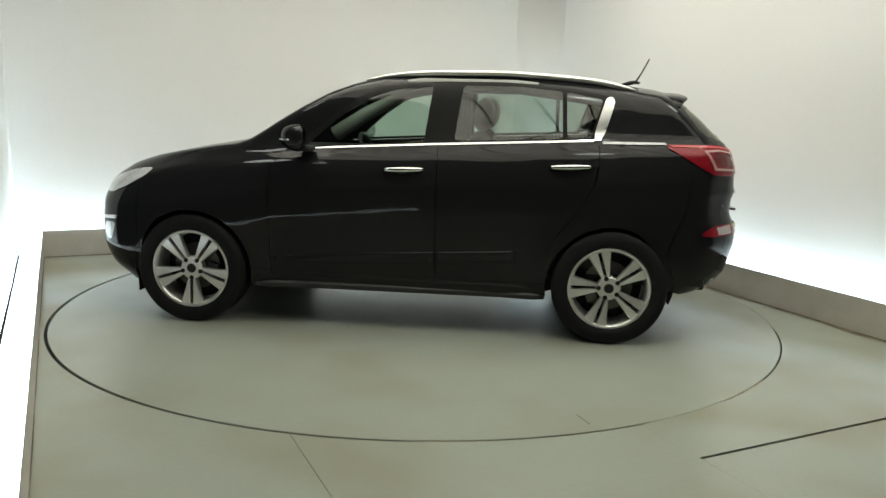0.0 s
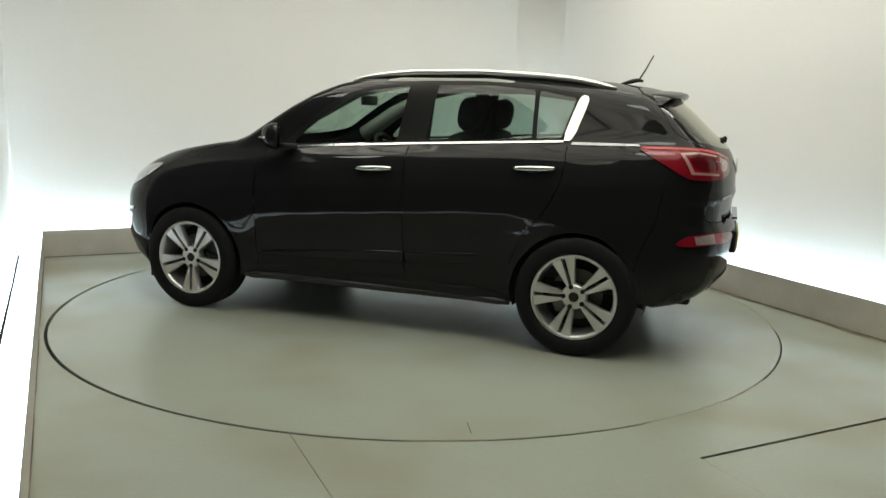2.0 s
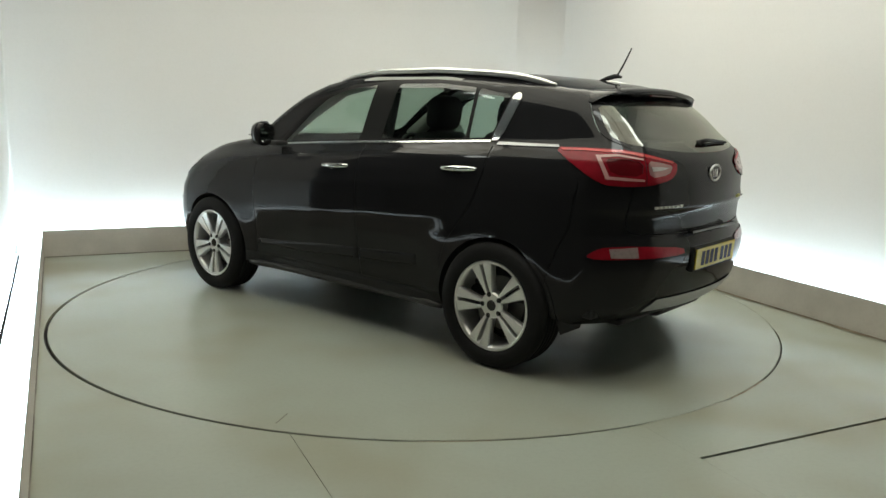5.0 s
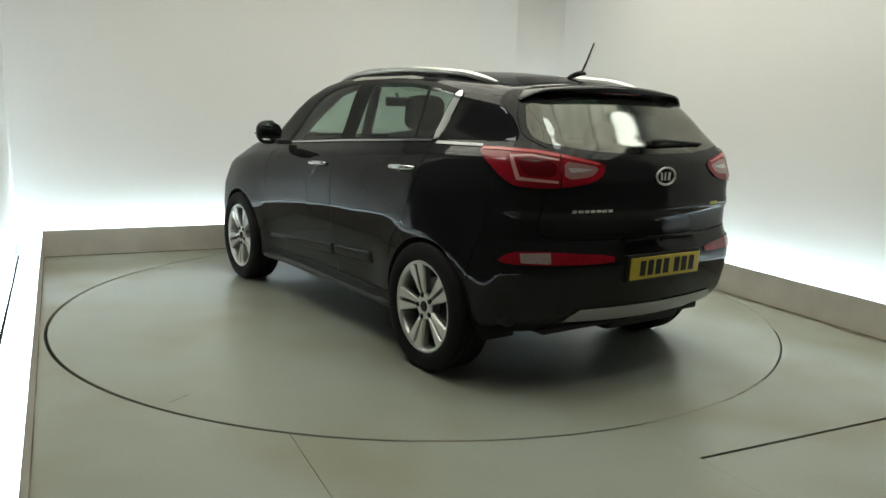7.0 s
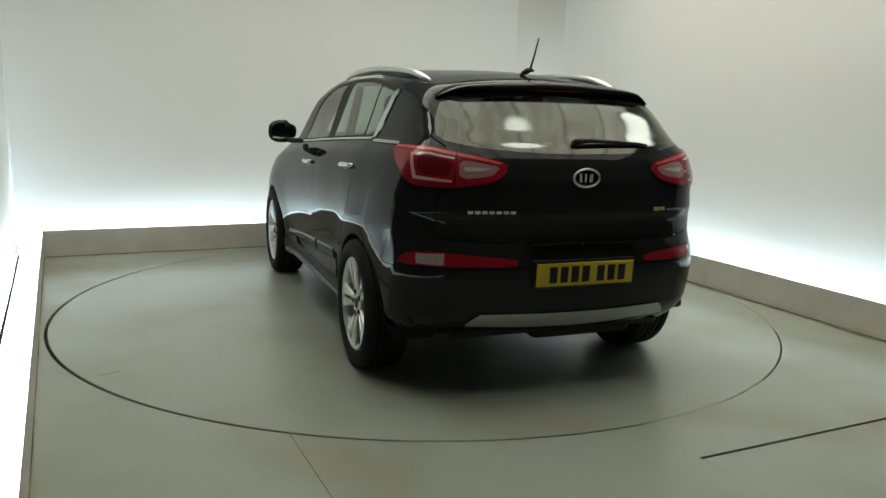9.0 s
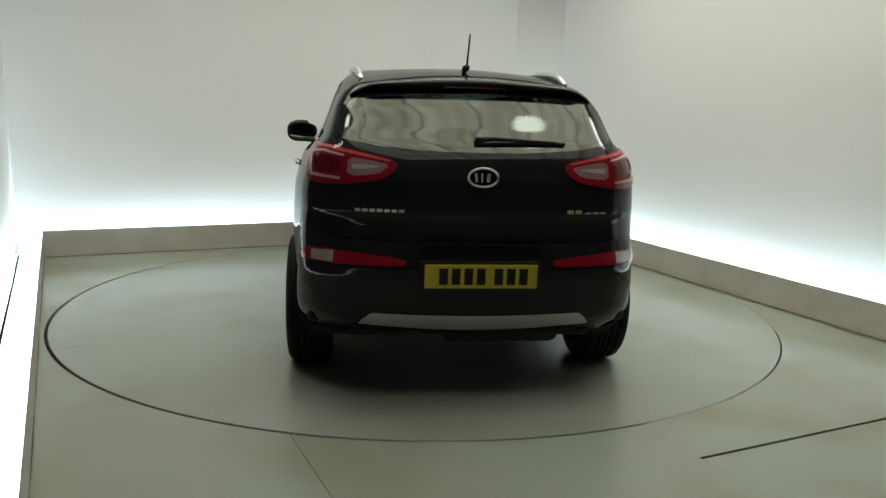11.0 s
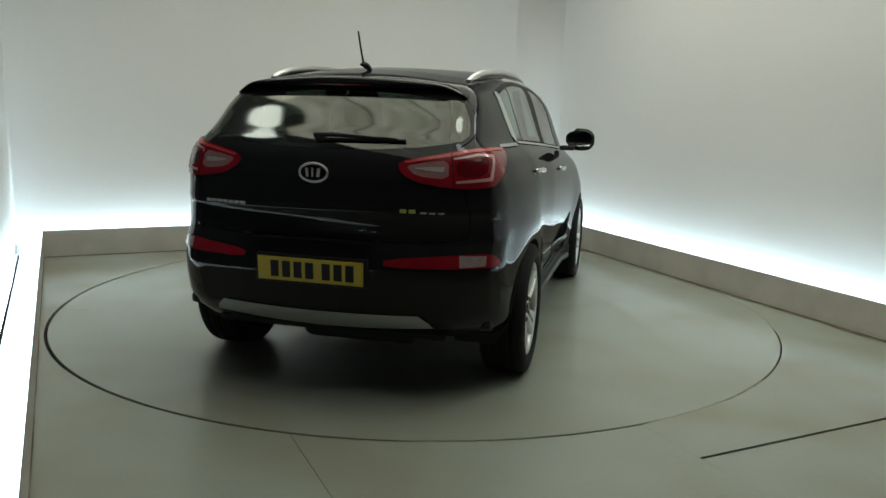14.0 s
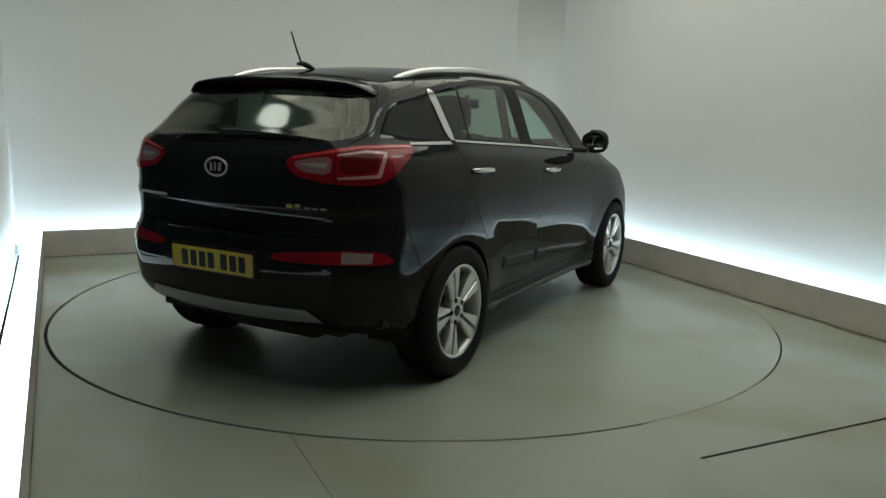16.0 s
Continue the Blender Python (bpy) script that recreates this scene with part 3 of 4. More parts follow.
TAIL_TOP = [(-1.74, 1.214), (-1.96, 1.217), (-2.165, 1.215), (-2.335, 1.195), (-2.57, 1.160), (-2.55, 1.153), (-2.33, 1.183), (-2.165, 1.2035), (-1.96, 1.206), (-1.77, 1.204)]
LOW_RED = [(-1.965, 0.690), (-2.02, 0.724), (-2.08, 0.742), (-2.26, 0.750), (-2.66, 0.722), (-2.655, 0.686), (-2.26, 0.688), (-2.03, 0.678)]
LOW_CLEAR = [(-2.10, 0.734), (-2.265, 0.744), (-2.268, 0.692), (-2.11, 0.690)]
REAR_GLASS_O = [(U_MIN, 1.476), (-2.60, 1.458), (-2.11, 1.436), (-2.065, 1.425), (-2.095, 1.325), (-2.14, 1.278), (-2.22, 1.252), (-2.48, 1.223), (-2.80, 1.206), (U_MIN, 1.204)]
SKID_O = [(U_MIN, 0.455), (-2.47, 0.458), (-2.41, 0.425), (-2.375, 0.394), (-2.80, 0.378), (U_MIN, 0.374)]
HEAD = [(1.61, 0.972), (1.75, 0.965), (1.90, 0.950), (2.14, 0.905), (2.30, 0.87), (2.28, 0.80), (2.085, 0.795), (1.94, 0.83), (1.82, 0.866), (1.69, 0.915)]
FOG_BAR = [(1.93, 0.659), (2.20, 0.638), (2.20, 0.618), (1.95, 0.634)]
FOG = [(1.97, 0.612), (2.18, 0.598), (2.16, 0.50), (2.06, 0.485), (2.01, 0.54)]
LINES = [
    [(0.80, 0.345), (0.815, 0.80), (0.80, 1.02), (0.735, 1.10)],
    [(-0.245, 0.345), (-0.248, 0.8), (-0.24, 1.165)],
    [(-0.925, 0.50), (-0.98, 0.66), (-1.10, 0.80), (-1.19, 0.95), (-1.22, 1.10), (-1.215, 1.205)],
    [(U_MIN, 0.790), (-2.60, 0.795), (-2.26, 0.805), (-2.19, 0.83), (-2.20, 0.93), (-2.235, 1.035)],
    [(-2.303, 1.050), (-2.307, 1.12), (-2.304, 1.203)],
    [(-2.235, 1.228), (-2.06, 1.285), (-2.00, 1.38), (-1.985, 1.47)],
    [(-1.705, 0.52), (-1.74, 0.62), (-1.80, 0.74), (-1.85, 0.80), (-1.90, 1.065)],
    [(1.705, 0.50), (1.72, 0.62), (1.72, 0.84), (1.74, 0.885)],
]
FRONT_DOOR = [(0.80, 0.345), (0.815, 0.80), (0.80, 1.02), (0.735, 1.10), (0.66, 1.119), (-0.2, 1.172), (-0.245, 1.165), (-0.248, 0.8), (-0.245, 0.345)]
REAR_DOOR = [(-0.245, 0.345), (-0.248, 0.8), (-0.24, 1.17), (-1.186, 1.224), (-1.215, 1.205), (-1.22, 1.10), (-1.19, 0.95), (-1.10, 0.80), (-0.98, 0.66), (-0.925, 0.50), (-0.90, 0.345)]
TAILGATE = [(U_MIN, 0.790), (-2.60, 0.795), (-2.26, 0.805), (-2.19, 0.83), (-2.20, 0.93), (-2.235, 1.035), (-2.235, 1.228), (-2.06, 1.285), (-2.00, 1.38), (-1.985, 1.47), (U_MIN, 1.52)]
REAR_BUMPER = [(U_MIN, 0.790), (-2.60, 0.795), (-2.26, 0.805), (-1.85, 0.80), (-1.80, 0.74), (-1.74, 0.62), (-1.705, 0.52), (-1.60, 0.10), (U_MIN, 0.10)]
ARCH_R, ARCH_Z = 0.390, 0.334


def arch(cx):
    return [(cx + ARCH_R * math.cos(2 * math.pi * k / 72), ARCH_Z + ARCH_R * math.sin(2 * math.pi * k / 72)) for k in range(72)]


def car_skin():
    us = np.linspace(U_MIN, U_MAX, 260)
    low = np.interp(us, [U_MIN, -2.5, -1.9, -1.65, -0.95, -0.85, 0.85, 0.95, 1.70, 2.1, U_MAX], [0.345, 0.345, 0.31, 0.37, 0.27, 0.24, 0.24, 0.27, 0.23, 0.22, 0.22])
    upper = [(float(u), float(z)) for u, z in zip(us, seam_z(us))]
    outer = [(float(u), float(z)) for u, z in zip(us, low)] + upper[::-1]
    outer = resample(outer, 0.03)
    nrim = len(outer)
    loops = {k: resample(chaikin(resample(v, 0.07), 2), 0.02) for k, v in SIDE_GLASS.items()}
    rounds = dict(dlo=(resample(DLO, 0.07), 2), c_pillar=(C_PILLAR, 1), belt=(BELT_TRIM, 0), rear_strip=(REAR_STRIP, 0), clear_bar=(CLEAR_BAR, 0), tail=(TAIL, 1), loop=(TAIL_LOOP, 0), deep=(TAIL_DEEP, 1), clear=(TAIL_CLEAR, 1), tail_top=(TAIL_TOP, 0), low_red=(LOW_RED, 1),
                  low_clear=(LOW_CLEAR, 0), rear_glass=(REAR_GLASS_O, 0), skid=(SKID_O, 0), head=(HEAD, 2), fog_bar=(FOG_BAR, 0), fog=(FOG, 1), arch_f=(arch(WHEEL_X), 0), arch_r=(arch(-WHEEL_X), 0), sill=([(1.0, 0.345), (-1.0, 0.345), (-1.0, 0.1), (1.0, 0.1)], 0))
    for k, (v, n) in rounds.items():
        loops[k] = resample(chaikin(v, n) if n else v, 0.02)
    gaps = [resample(thick(resample(chaikin(v, 2, False), 0.02, False), 0.005), 0.03) for v in LINES]
    v, f, mid = triangulate([outer, *loops.values(), *gaps], outer, 0.028)
    pts = around(v[:, 0], np.minimum(v[:, 1], seam_z(v[:, 0])))
    centre = (v[:, 0] < U_MIN + 1e-6) | (v[:, 0] > U_MAX - 1e-6)
    pts[centre, 1] = 0
    zone = {k: within(q, mid) for k, q in loops.items()}
    cls = np.full(len(f), "fender", dtype=object)
    cls[mid[:, 0] < -0.5] = "quarter_panel"
    cls[mid[:, 0] > 1.72] = "front_bumper"
    cls[(mid[:, 0] > 1.72) & (mid[:, 1] > 0.9)] = "fender"
    cls[within(REAR_BUMPER, mid)] = "rear_bumper"
    cls[(mid[:, 1] < 0.345) & (np.abs(mid[:, 0]) < 1.0)] = "sill"
    for k, q in (("front_door", FRONT_DOOR), ("rear_door", REAR_DOOR), ("tailgate", TAILGATE)):
        cls[within(q, mid)] = k
    cls[zone["dlo"]] = "window_surround"
    for k in (*SIDE_GLASS, "c_pillar", "belt", "rear_strip", "tail", "tail_top", "loop", "deep", "clear", "clear_bar", "low_red", "low_clear", "rear_glass", "skid", "head", "fog_bar", "fog"):
        cls[zone[k]] = k
    for g in gaps:
        cls[within(g, mid)] = "gap"
    cls[zone["arch_f"] | zone["arch_r"]] = "hole"
    nrm = normal_at(pts)

    def sides(name, key, mat, label="", parent=CAR, lift=0.0, parents=None):
        sel = f[cls == key]
        if not len(sel):
            return []
        return [skin(name, pts, sel.copy(), mat, parents[m] if parents else parent, mirror=bool(m), label=label, lift=lift, nrm=nrm) for m in (0, 1)]

    def whole(name, key, mat, label="", parent=CAR, lift=0.0):
        return skin(name, pts, f[cls == key].copy(), mat, parent, both=True, label=label, lift=lift, nrm=nrm)

    sides("fender", "fender", PAINT)
    sides("quarter_panel", "quarter_panel", PAINT)
    whole("front_bumper", "front_bumper", PAINT)
    whole("rear_bumper", "rear_bumper", PAINT)
    sides("sill", "sill", PLASTIC, "black plastic sill")
    fd = sides("front_door", "front_door", PAINT)
    rd = sides("rear_door", "rear_door", PAINT)
    tg = whole("tailgate", "tailgate", PAINT)
    sides("window_surround", "window_surround", SURROUND, "matte black window surround")
    for k in SIDE_GLASS:
        front = k == "front_door_window"
        for ob in sides(k, k, GLASS if front else DARK_GLASS, "lightly green tinted window pane" if front else "darker green tinted window pane"):
            ob.visible_shadow = False
    whole("rear_window", "rear_glass", REAR_GLASS, "tinted rear window", lift=0.001).visible_shadow = False
    sides("pillar_trim", "c_pillar", CHROME, "chrome pillar trim", lift=0.006)
    sides("belt_trim", "belt", CHROME, "thin chrome window line", lift=0.005)
    sides("rear_belt_trim", "rear_strip", SKID, "dull silver strip running to the tail light", lift=0.005)
    lamps = sides("tail_light", "tail", RED, "red wrap-round tail light", lift=0.007)
    # ceiling light caught along the lamp's top, painted as a brighter red band
    sides("top_edge", "tail_top", LIT_RED, "top edge in brighter red, for the ceiling light on it", lift=0.010, parents=lamps)
    sides("light_guide", "loop", PALE, "pale light guide", lift=0.009, parents=lamps)
    sides("deep_lens", "deep", DARKRED, "deep red lens", lift=0.004, parents=lamps)
    sides("reversing_lens", "clear", CLEAR, "clear reversing lens", lift=0.006, parents=lamps)
    sides("lens_reflector", "clear_bar", LENS_BAR, "bright reflector in the reversing lens", lift=0.008, parents=lamps)
    low_lamps = sides("bumper_light", "low_red", RED, "slim red bumper light", lift=0.005)
    sides("clear_lens", "low_clear", LOW_CLEAR_M, "clear lens", lift=0.006, parents=low_lamps)
    whole("skid_plate", "skid", SKID, "silver skid plate", lift=0.008)
    sides("headlight", "head", HEADLIGHT_M, "clear headlight", lift=0.004)
    sides("fog_light_trim", "fog_bar", CHROME, "chrome strip", lift=0.005)
    sides("fog_light", "fog", HEADLIGHT_M, "clear fog light")
    # hood, windscreen and roof
    un = np.linspace(U_MIN, U_MAX, 420)
    rim3 = around(un, seam_z(un))
    rim3[0, 1] = rim3[-1, 1] = 0
    loop = [(float(q[0]), float(q[1])) for q in rim3]
    screen = [(1.06, 0.0), (1.03, 0.35), (0.93, 0.66), (0.90, 0.69), (0.60, 0.625), (0.33, 0.575), (0.265, 0.35), (0.25, 0.0)]
    sl = resample(screen, 0.03)
    v2, f2, mid2 = triangulate([loop, sl], loop, 0.03)
    o = np.stack([v2[:, 0], v2[:, 1], np.full(len(v2), 0.6)], -1)
    p2 = meet(o, np.tile([0.0, 0.0, 1.0], (len(o), 1)), 1.3)
    d = np.hypot(v2[:, None, 0] - rim3[None, :, 0], v2[:, None, 1] - rim3[None, :, 1])
    near = d.min(1) < 1e-5
    p2[near] = rim3[d.argmin(1)[near]]
    p2[v2[:, 1] < 1e-6, 1] = 0
    glass = within(sl, mid2)
    hood = (mid2[:, 0] > 1.10) & ~glass
    n2 = normal_at(p2)
    skin("hood", p2, f2[hood].copy(), PAINT, CAR, both=True, nrm=n2)
    skin("roof", p2, f2[~hood & ~glass].copy(), PAINT, CAR, both=True, nrm=n2)
    skin("windscreen", p2, f2[glass].copy(), GLASS, CAR, both=True, nrm=n2, label="clear windscreen").visible_shadow = False
    return fd, rd, tg


DOORS_F, DOORS_R, GATE = car_skin()


def wheel_arches():
    """Dark liners inside the arches, and the underside."""
    for s in (1, -1):
        for cx in (WHEEL_X, -WHEEL_X):
            bm = bmesh.new()
            rings = []
            angs = np.radians(np.linspace(-14, 194, 40))
            for a in angs:
                x, z = cx + ARCH_R * math.cos(a), ARCH_Z + ARCH_R * math.sin(a)
                y = float(around([x], [z])[0][1])
                rings.append([bm.verts.new((x, s * q, z)) for q in (y - 0.001, y - 0.03, 0.58)] )
                rings[-1].append(bm.verts.new((cx, s * 0.58, ARCH_Z)))
            for a, b in zip(rings, rings[1:]):
                for k in range(3):
                    bm.faces.new((a[k], a[k + 1], b[k + 1], b[k]) if k < 2 else (a[k], a[k + 1], b[k]))
            bmesh.ops.delete(bm, geom=[q for q in bm.verts if not q.link_faces], context="VERTS")
            part("wheel_arch", bm, PLASTIC, CAR, "black plastic wheel arch liner")
    bm = box_bm((-1.95, -0.60, 0.30), (1.95, 0.60, 0.36), 0.02)
    part("underbody", bm, PLASTIC, CAR, "dark underbody")
    bm = box_bm((-0.93, -0.86, 0.262), (0.93, 0.86, 0.34), 0.02)
    part("floor_pan", bm, PLASTIC, CAR, "dark floor pan")
    part("silencer", box_bm((-1.95, -0.45, 0.26), (-1.70, 0.15, 0.36), 0.05, 4), PLASTIC, CAR, "dark exhaust silencer")


def wheel_deflectors():
    """Short rubber flaps hanging below the bumper before the front wheels."""
    for s in (1, -1):
        bm = box_bm((1.698, -0.085, 0.165), (1.712, 0.085, 0.30), 0.005)
        bmesh.ops.translate(bm, vec=(0, s * 0.775, 0), verts=bm.verts)
        part("wheel_deflector", bm, RUBBER, CAR, "black rubber flap before the front wheel")


def side_steps():
    """Rounded lip along the foot of each sill."""
    for s in (1, -1):
        xs = np.linspace(0.90, -0.93, 40)
        q = around(xs, np.full(40, 0.29))
        fade = np.minimum(1, np.minimum(0.90 - xs, xs + 0.93) / 0.08)
        lip = [(x, s * (y - 0.012 + 0.014 * k), 0.262 + 0.004 * k) for (x, y, _), k in zip(q, fade)]
        part("side_step", sweep_bm(lip, [float(0.016 + 0.012 * k) for k in fade], 12, 0.85), STEP_M, CAR, "satin black lip below the doors", True)


def wheel_mesh():
    """One wheel about the y axis, its face towards +y."""
    R = TYRE_R
    half = [(0.250, 0.100), (0.262, 0.112), (0.280, 0.1175), (0.300, 0.119), (0.318, 0.1155), (0.334, 0.109), (R - 0.006, 0.099), (R - 0.0015, 0.088), (R, 0.070), (R, 0.052), (R - 0.008, 0.050), (R - 0.008, 0.044), (R, 0.042), (R, 0.019), (R - 0.008, 0.017), (R - 0.008, 0.011), (R, 0.009)]
    tyre = lathe_bm([(r, -a) for r, a in half] + half[::-1], 72)
    K = RIM_SCALE
    rim = lathe_bm([(0.205 * K, -0.09), (0.21 * K, 0.0), (0.213 * K, 0.075), (0.219 * K, 0.094), (0.229 * K, 0.103), (0.238 * K, 0.104), (0.241 * K, 0.099)], 72)
    well = lathe_bm([(0.206 * K, -0.06), (0.05, -0.055), (0.001, -0.055)], 32)
    disc = lathe_bm([(0.001, -0.01), (0.152, -0.01), (0.152, -0.022)], 40)
    return tyre, rim, well, disc


def spoke_bm(a):
    """Half of a twin spoke beside the ray at angle a."""
    bm = bmesh.new()
    rows = []
    for r, off, wid, y in ((0.062, 0.006, 0.020, 0.083), (0.085, 0.007, 0.025, 0.088), (0.13, 0.0085, 0.036, 0.093), (0.18, 0.0095, 0.050, 0.097), (0.226, 0.0095, 0.066, 0.099)):
        rows.append((r * RIM_SCALE, off, wid * RIM_SCALE, y))
    for s in (1, -1):
        rings = []
        for r, off, wid, y in rows:
            ring = []
            for t, dy in ((off, -0.006), (off + 0.003, 0.0), (off + wid - 0.006, -0.001), (off + wid, -0.012), (off + wid - 0.004, -0.045), (off + 0.002, -0.045)):
                px, pz = r, s * t
                ring.append(bm.verts.new((px * math.cos(a) - pz * math.sin(a), y + dy, px * math.sin(a) + pz * math.cos(a))))
            rings.append(ring)
        for p, q in zip(rings, rings[1:]):
            for k in range(6):
                bm.faces.new((p[k], p[(k + 1) % 6], q[(k + 1) % 6], q[k]))
        bm.faces.new(rings[0])
        bm.faces.new(rings[-1])
    bmesh.ops.recalc_face_normals(bm, faces=bm.faces[:])
    return bm


def cylinder_bm(x, z, r, y0, y1, n=20, bevel=0.0):
    bm = bmesh.new()
    prof = [(r * 0.001, y0), (r, y0), (r, y1 - bevel), (r - bevel, y1), (r * 0.001, y1)]
    rings = [[bm.verts.new((x + a * math.cos(2 * math.pi * k / n), y, z + a * math.sin(2 * math.pi * k / n))) for k in range(n)] for a, y in prof]
    for a, b in zip(rings, rings[1:]):
        for k in range(n):
            bm.faces.new((a[k], a[(k + 1) % n], b[(k + 1) % n], b[k]))
    bmesh.ops.recalc_face_normals(bm, faces=bm.faces[:])
    return bm


def wheels():
    tyre, rim, well, disc = wheel_mesh()
    meshes = [("tyre", mesh_of(tyre, "tyre", RUBBER, True), "black rubber tyre"), ("rim", mesh_of(rim, "rim", ALLOY, True), "silver alloy rim"),
              ("wheel_back", mesh_of(well, "wheel_back", PLASTIC), "dark wheel back"), ("brake_disc", mesh_of(disc, "brake_disc", BRAKE), "steel brake disc"),
              ("brake_caliper", mesh_of(box_bm((0.07, -0.02, -0.07), (0.15, 0.035, 0.07), 0.015), "brake_caliper", BRAKE), "grey brake caliper")]
    spoke = mesh_of(spoke_bm(0.0), "spoke", ALLOY)
    hub = mesh_of(cylinder_bm(0, 0, 0.074, 0.03, 0.0855, 36, 0.008), "hub", ALLOY)
    cap = mesh_of(cylinder_bm(0, 0, 0.030, 0.08, 0.0905, 28, 0.004), "centre_cap", TRIM)
    nut = mesh_of(cylinder_bm(0.061, 0, 0.0140, 0.08, 0.0905, 12, 0.003), "wheel_nut", PLASTIC)
    for cx in (WHEEL_X, -WHEEL_X):
        for s in (1, -1):
            w = new("wheel")
            w.parent = CAR
            w.matrix_local = pose(cx, s * (0.832 if cx > 0 else 0.805), WHEEL_Z - (0.003 if cx > 0 else 0), 0, 0, 0 if s > 0 else 180)
            a0 = 90 if cx > 0 else 0
            for name, me, label in meshes:
                ob = new(name, me)
                ob.parent = w
                tagged(ob, label)
                if name == "brake_caliper":
                    ob.matrix_local = pose(0, 0, 0, 0, 160 if cx > 0 else 20, 0)
            for k in range(5):
                for name, me in (("spoke", spoke), ("wheel_nut", nut)):
                    ob = new(name, me)
                    ob.parent = w
                    ob.matrix_local = pose(0, 0, 0, 0, a0 + 72 * k, 0)
            for name, me in (("hub", hub), ("centre_cap", cap)):
                new(name, me).parent = w


def door_mouldings():
    """A proud strip with a bevelled upper edge low on each door."""
    for m, s in ((0, 1), (1, -1)):
        for doors, u0, u1 in ((DOORS_F, 0.79, -0.238), (DOORS_R, -0.252, -0.745)):
            us = np.linspace(u0, u1, 25)
            tops = np.interp(us, [-0.745, -0.1, 0.0, 0.79], [0.550, 0.512, 0.505, 0.446])
            highs = 0.066 * np.minimum(1, 0.35 + 1.3 * (0.79 - us))
            fade = np.clip(np.minimum(us + 0.745, 0.79 - us) / 0.03, 0.12, 1)
            secs = []
            for drop, share, out in ((-0.001, 0, -0.002), (0.002, 0, 0.003), (0.010, 0, 0.0075), (0.022, 0, 0.0080), (0, 0.75, 0.0105), (0, 1.0, 0.0095), (0.004, 1.0, -0.002)):
                q = around(us, tops - drop - share * highs)
                v = q + normal_at(q) * (out * fade)[:, None]
                secs.append(v * [1, s, 1])
            bm = bmesh.new()
            rings = [[bm.verts.new(sec[k]) for sec in secs] for k in range(25)]
            for p, q in zip(rings, rings[1:]):
                for k in range(6):
                    bm.faces.new((p[k], p[k + 1], q[k + 1], q[k]))
            bm.faces.new(rings[0])
            bm.faces.new(rings[-1])
            bmesh.ops.recalc_face_normals(bm, faces=bm.faces[:])
            part("door_moulding", bm, PAINT, doors[m], "raised strip low on the door", True)


def roof_rails():
    for s in (1, -1):
        xs = np.linspace(0.26, -1.44, 34)
        pts, sizes, base = [], [], []
        for k, x in enumerate(xs):
            t = k / 33
            y = np.interp(x, [-1.44, -1.0, -0.3, 0.26], [0.545, 0.575, 0.59, 0.572])
            z = float(meet(np.array([[x, y, 1.0]]), np.array([[0.0, 0.0, 1.0]]))[0][2])
            rise = 0.026 * min(1, 3.2 * t ** 0.9, (7 * (1 - t)) ** 0.8)
            pts.append((x, s * y, z + rise + 0.001))
            base.append((x, s * y, z))
            sizes.append(0.009 + 0.009 * min(1, 5 * t, 0.35 + 9 * (1 - t)))
        rail = part("roof_rail", sweep_bm(pts, sizes, 12, 1.0), SILVER, CAR, "silver roof rail", True)
        # dark seal between rail and roof
        bm = bmesh.new()
        rings = [[bm.verts.new(q) for q in ((a[0], a[1] - 0.006, b[2] - 0.004), (a[0], a[1] + 0.006, b[2] - 0.004), (a[0], a[1] + 0.006, a[2] - 0.002), (a[0], a[1] - 0.006, a[2] - 0.002))] for a, b in zip(pts[1:-1], base[1:-1])]
        for p, q in zip(rings, rings[1:]):
            for k in range(4):
                bm.faces.new((p[k], p[(k + 1) % 4], q[(k + 1) % 4], q[k]))
        bm.faces.new(rings[0])
        bm.faces.new(rings[-1])
        bmesh.ops.recalc_face_normals(bm, faces=bm.faces[:])
        part("rail_seal", bm, PAINT, rail, "black seal under the rail")


def aerial():
    base = (-1.46, 0.0, float(top_z(-1.46, 0)))
    pod = [(base[0] + 0.07 - 0.014 * k, 0, base[2] + 0.006 + 0.0035 * min(k, 7) - 0.002 * max(0, k - 8)) for k in range(11)]
    part("aerial_base", sweep_bm(pod, [0.005 + 0.015 * math.sin(math.pi * (k + 0.6) / 12) for k in range(11)], 12, 0.7), PLASTIC, CAR, "black aerial base", True)
    part("aerial", sweep_bm([(-1.495, 0, base[2] + 0.02), (-1.54, 0, 1.68), (-1.585, 0, 1.772)], [0.006, 0.005, 0.004], 8), PLASTIC, CAR, "black rod aerial", True)


